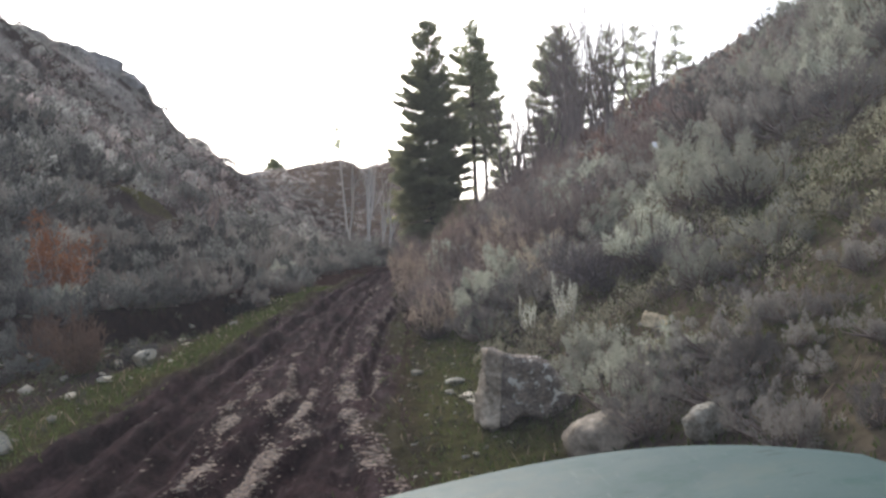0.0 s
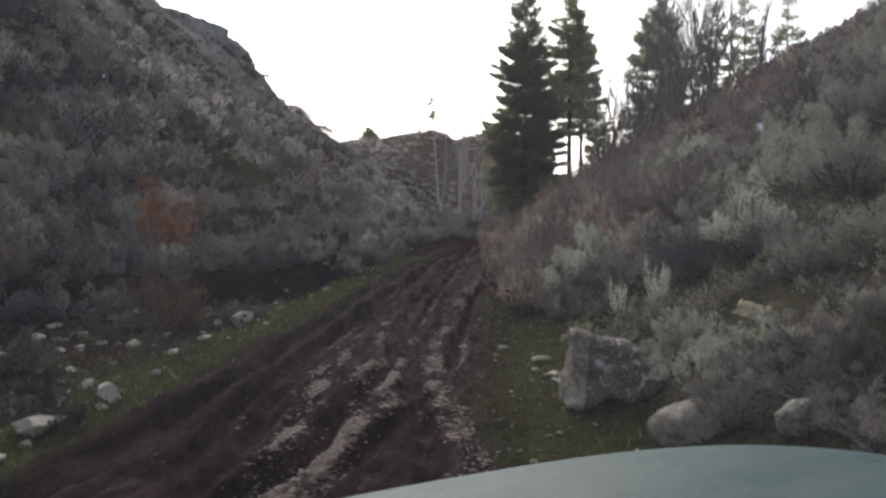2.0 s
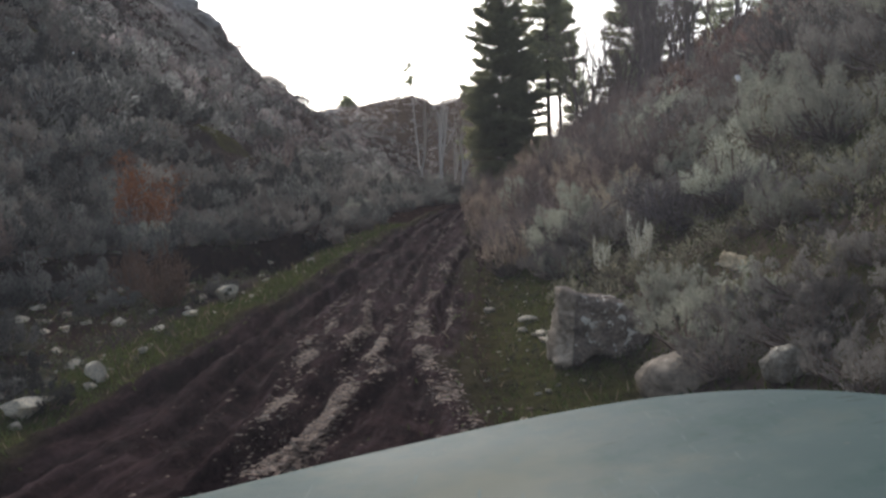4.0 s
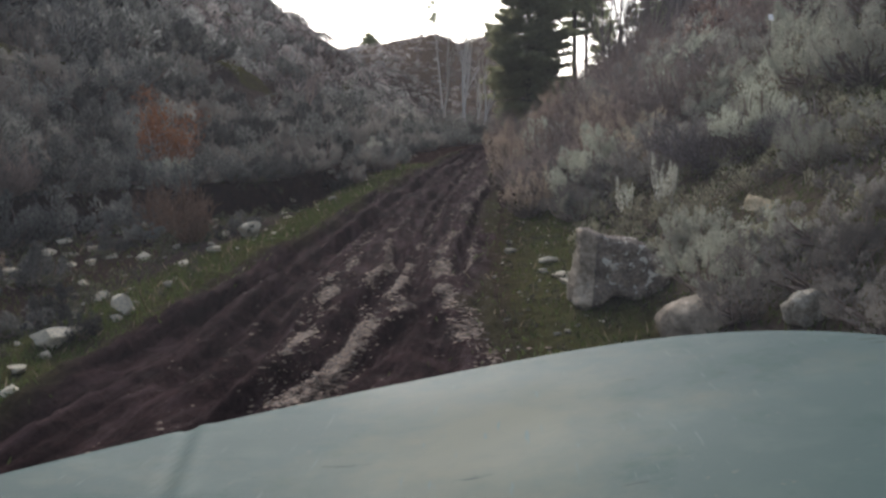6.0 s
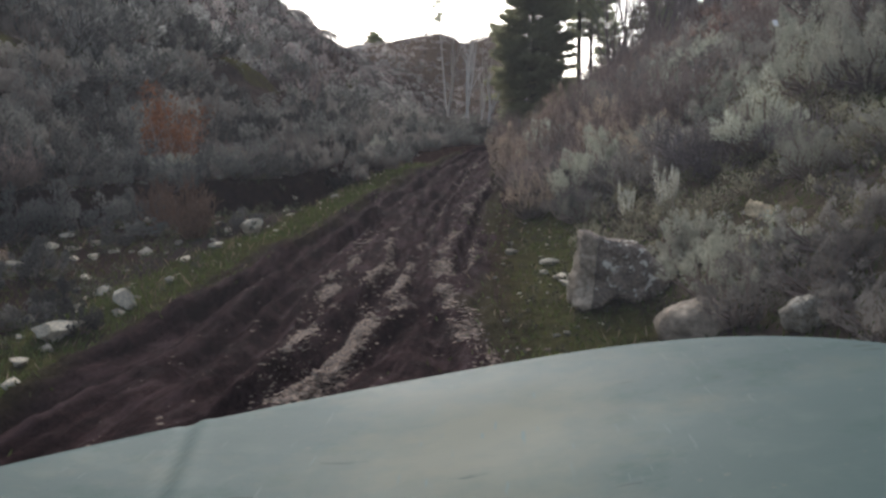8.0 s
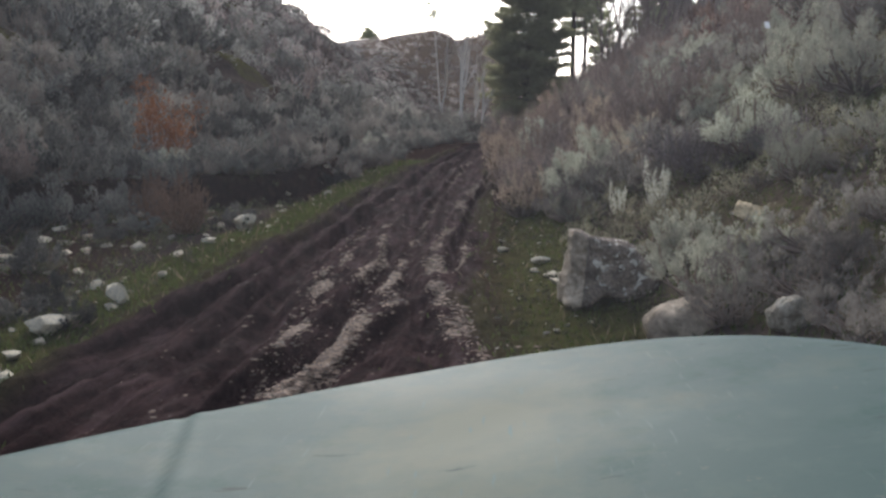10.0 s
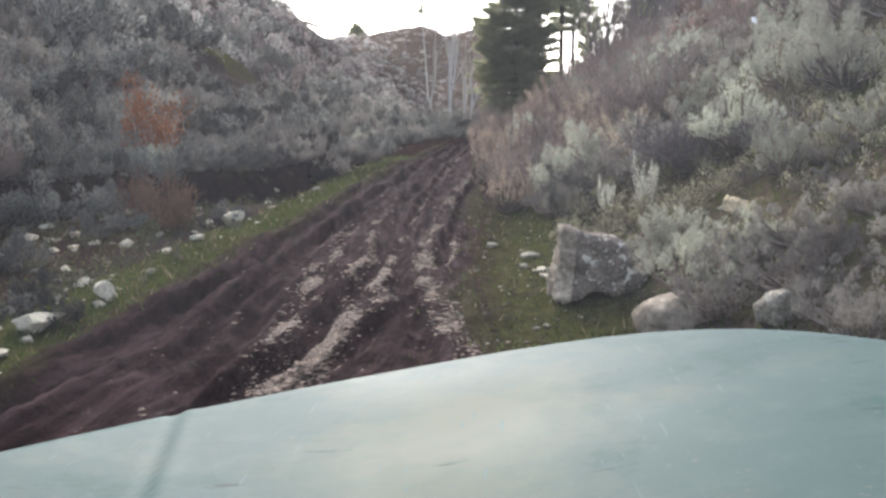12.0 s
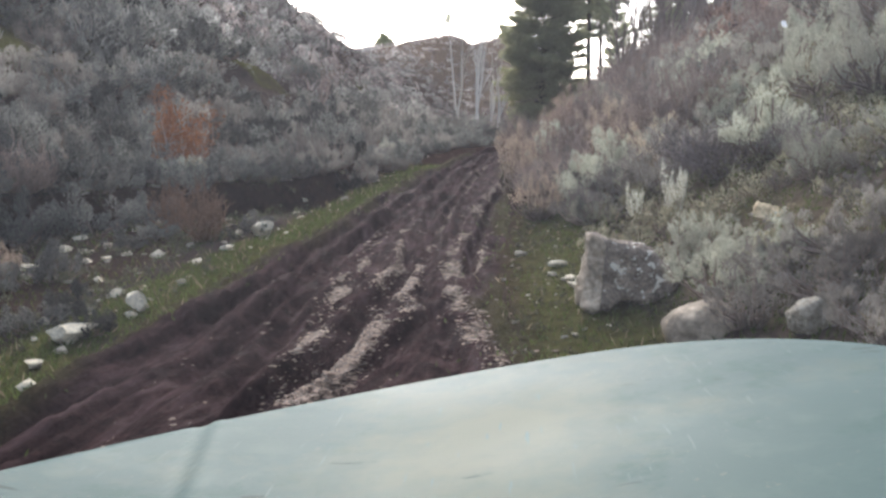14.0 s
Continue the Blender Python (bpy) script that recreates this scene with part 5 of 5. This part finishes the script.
# ---- crags on the left skyline ----
rc = np.random.default_rng(9)
CRAGS = [rock_mesh("crag", 400 + i, (1.0, 0.9, 0.8), M_CRAG, 4, 0.18, 10, 0.5, 0.82, False) for i in range(4)]
for i in range(11):
    s = rc.uniform(5, 8)
    x, y = -46 + 1.25 * i + rc.uniform(-0.6, 0.6), 100 + rc.uniform(-4, 5)
    ob = tagged(new("crag", CRAGS[i % 4]), "weathered grey rock outcrop on the ridge", "rock", "rock outcrops on the ridge")
    ob.matrix_basis = pose(x, y, ground_z(x, y) - 0.58 * s, rc.uniform(-15, 15), rc.uniform(-15, 15), rc.uniform(0, 360)) @ Matrix.Diagonal((s * 1.2, s, s * 0.9, 1))

# ---- white markers on the slopes ----
def marker(x, y, z, w, h):
    root = tagged(new("marker_post"), "small white marker plate on a thin stake", "marker")
    g = ground_z(x, y)
    root.matrix_basis = pose(x, y, g)
    v, f = tubes([([(0, 0, -0.2), (0, 0, z - g)], [0.01, 0.01])], 6)
    part("stake", mesh_of("stake", v, f, M_STEM, True), root)
    bm = bmesh.new()
    bmesh.ops.create_cube(bm, size=1)
    bmesh.ops.scale(bm, vec=(w, 0.012, h), verts=bm.verts)
    bmesh.ops.rotate(bm, cent=(0, 0, 0), matrix=Matrix.Rotation(radians(-40), 3, "X"), verts=bm.verts)
    bmesh.ops.translate(bm, vec=(0, -0.03, z - g), verts=bm.verts)
    bmesh.ops.bevel(bm, geom=bm.edges[:], offset=0.003, segments=1, affect="EDGES")
    me = bpy.data.meshes.new("plate")
    bm.to_mesh(me)
    bm.free()
    me.materials.append(M_WHITE)
    part("plate", me, root, "white plastic plate")


marker(3.39, 10.55, 3.37, 0.055, 0.115)
marker(-10.83, 28.03, 5.40, 0.09, 0.20)
marker(-14.1, 29.0, 7.85, 0.08, 0.20)

# ---- the parked truck under the camera ----
def bonnet_edge(x):
    """Plan and height of the front rim of the bonnet and wings, on a body that leans to its left."""
    y = -0.1593 * x ** 4 + 0.0839 * x ** 3 + -0.3749 * x ** 2 + 0.0961 * x ** 1 + 2.5234
    z = -0.0064 * x ** 5 + 0.0015 * x ** 4 + -0.0630 * x ** 3 + 0.0665 * x ** 2 + 0.1693 * x ** 1 + 1.1660
    return y, z


def bonnet_sheet(name, xlo, xhi, nx, material, seam=True):
    xs = np.linspace(xlo, xhi, nx)
    rows = []
    for t in np.linspace(0, 1, 26):
        row = []
        for x in xs:
            y, z = bonnet_edge(float(x))
            back = 0.66
            yy = back + (y - back) * t
            row.append((x, yy, z + 0.035 * (1 - t)))
        rows.append(row)
    for dy, dz in ((0.018, -0.006), (0.034, -0.022), (0.044, -0.05), (0.05, -0.12), (0.05, -0.3)):
        row = []
        for x in xs:
            y, z = bonnet_edge(float(x))
            row.append((x, y + dy, z + dz))
        rows.append(row)
    a = np.array(rows)
    a[..., 2] -= 0.010 * np.exp(-((a[..., 0] - 0.74) / 0.20) ** 2 - ((a[..., 1] - 2.02) / 0.12) ** 2)
    if seam:
        d = (a[..., 0] + 0.66 + 0.24 * (a[..., 1] - 1.5)) / 0.016
        a[..., 2] -= 0.007 * np.exp(-d ** 2) - 0.004 * np.exp(-((d - 2.2) / 1.2) ** 2)
    return grid_mesh(name, a[..., 0], a[..., 1], a[..., 2], material)


M_COWL = plain_material("dull_grey_green", (0.010, 0.014, 0.0135), (0.017, 0.022, 0.021), 9, 0.7, 0.1)
M_COWL.node_tree.nodes["Principled BSDF"].inputs["Specular IOR Level"].default_value = 0.03
truck = tagged(new("truck"), "parked off-road truck with faded grey-green bonnet", "truck")
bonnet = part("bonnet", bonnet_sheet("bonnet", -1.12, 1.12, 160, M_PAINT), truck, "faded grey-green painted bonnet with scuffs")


def box_part(name, lo, hi, material, parent, bevel=0.03, lean=0.0, label=""):
    bm = bmesh.new()
    bmesh.ops.create_cube(bm, size=1)
    bmesh.ops.scale(bm, vec=[b - a for a, b in zip(lo, hi)], verts=bm.verts)
    bmesh.ops.bevel(bm, geom=bm.edges[:], offset=bevel, segments=3, affect="EDGES", profile=0.6)
    bmesh.ops.translate(bm, vec=[(a + b) / 2 for a, b in zip(lo, hi)], verts=bm.verts)
    bmesh.ops.rotate(bm, cent=(0, 0, 0.6), matrix=Matrix.Rotation(radians(-lean), 3, "Y"), verts=bm.verts)
    me = bpy.data.meshes.new(name)
    bm.to_mesh(me)
    bm.free()
    me.polygons.foreach_set("use_smooth", np.full(len(me.polygons), False))
    me.materials.append(material)
    return part(name, me, parent, label)


box_part("wing", (-1.06, -0.2, 0.42), (-0.70, 1.5, 0.98), M_PAINT, truck, 0.06, 5)
box_part("wing", (0.62, -0.2, 0.42), (1.04, 1.9, 1.02), M_PAINT, truck, 0.06, 5)
box_part("grille", (-0.7, 1.9, 0.5), (0.72, 2.3, 0.92), M_BLACK, truck, 0.04, 5)
box_part("bumper", (-1.0, 2.2, 0.38), (1.0, 2.42, 0.56), M_STEEL, truck, 0.04, 5)
box_part("cowl", (-0.95, 0.56, 1.0), (0.98, 0.66, 1.14), M_BLACK, truck, 0.02, 5)
box_part("tub", (-0.98, -2.6, 0.42), (0.98, -0.22, 0.95), M_PAINT, truck, 0.06, 5)
box_part("roof", (-0.84, -1.2, 2.14), (0.84, 0.25, 2.20), M_PAINT, truck, 0.025)
box_part("cab_back", (-0.92, -1.26, 0.9), (0.92, -1.18, 2.16), M_PAINT, truck, 0.03)
for side in (-1, 1):
    v, f = tubes([([(side * 0.94, 0.62, 1.15), (side * 0.82, 0.24, 2.15)], [0.035, 0.03])], 8)
    part("pillar", mesh_of("pillar", v, f, M_PAINT, True), truck)


def glare_veil_glass():
    """Clear glass with a thin film of dust added as a stand-in for veiling glare, thicker upward."""
    m, nt, b = nodes_of("glare_veil_glass")
    clear = nt.nodes.new("ShaderNodeBsdfTransparent")
    dust = nt.nodes.new("ShaderNodeBsdfTranslucent")
    dust.inputs["Color"].default_value = (0.86, 0.90, 1.0, 1.0)
    # film grows with height to put the bright sky's glare into the pane
    film = nt.nodes.new("ShaderNodeMapRange")
    film.inputs["From Min"].default_value, film.inputs["From Max"].default_value = 1.66, 1.98
    film.inputs["To Min"].default_value, film.inputs["To Max"].default_value = 0.0032, 0.024
    place = nt.nodes.new("ShaderNodeSeparateXYZ")
    nt.links.new(nt.nodes.new("ShaderNodeTexCoord").outputs["Object"], place.inputs[0])
    uneven = nt.nodes.new("ShaderNodeMath")
    uneven.operation = "MULTIPLY_ADD"
    uneven.inputs[1].default_value = 0.18
    nt.links.new(noise_node(nt, 5.0, 3.0), uneven.inputs[0])
    nt.links.new(place.outputs["Z"], uneven.inputs[2])
    shift = nt.nodes.new("ShaderNodeMath")
    shift.operation = "SUBTRACT"
    shift.inputs[1].default_value = 0.09
    nt.links.new(uneven.outputs[0], shift.inputs[0])
    nt.links.new(shift.outputs[0], film.inputs["Value"])
    both = nt.nodes.new("ShaderNodeMixShader")
    nt.links.new(film.outputs[0], both.inputs[0])
    nt.links.new(clear.outputs[0], both.inputs[1])
    nt.links.new(dust.outputs[0], both.inputs[2])
    nt.links.new(both.outputs[0], nt.nodes["Material Output"].inputs["Surface"])
    return m


pane = np.array([[(x * (0.90 - 0.10 * k), 0.60 - 0.36 * k + 0.04 * (1 - x * x), 1.16 + 0.98 * k) for x in np.linspace(-1, 1, 9)] for k in np.linspace(0, 1, 5)])
glass = part("windscreen", grid_mesh("windscreen", pane[..., 0], pane[..., 1], pane[..., 2], glare_veil_glass()), truck, "clear windscreen glass with a dust film added as glare veil")
glass.visible_shadow = False


def wheel(x, y):
    w = new("wheel")
    w.parent = truck
    w.matrix_basis = pose(x, y, ground_z(x, y) + 0.37)
    for name, material, spec in (("tyre", M_RUBBER, ((0.24, -0.10), (0.34, -0.12), (0.38, -0.09), (0.39, 0.0), (0.38, 0.09), (0.34, 0.12), (0.24, 0.10))),
                                 ("rim", M_STEEL, ((0.02, 0.05), (0.12, 0.05), (0.17, 0.02), (0.22, 0.04), (0.24, 0.09), (0.235, -0.09), (0.02, -0.09)))):
        n = 32
        v = [(dx, math.cos(2 * math.pi * i / n) * r, math.sin(2 * math.pi * i / n) * r) for i in range(n) for r, dx in spec]
        k = len(spec)
        fa = [(i * k + j, i * k + j + 1, ((i + 1) % n) * k + j + 1, ((i + 1) % n) * k + j) for i in range(n) for j in range(k - 1)]
        part(name, mesh_of(name, v, fa, material, True), w)


for wx, wy in ((-0.86, 1.1), (0.84, 1.1), (-0.86, -1.7), (0.84, -1.7)):
    wheel(wx, wy)
box_part("cowl_vent", (0.39, 0.88, 1.09), (1.40, 1.124, 1.300), M_COWL, truck, 0.022, 4)
# wiper at rest on the cowl
v, f = tubes([([(0.60, 1.14, 1.332), (0.70, 1.15, 1.340), (0.95, 1.08, 1.351)], [0.004, 0.008, 0.010])], 8)
part("wiper", mesh_of("wiper", v, f, M_BLACK, True), truck, "black wiper arm")
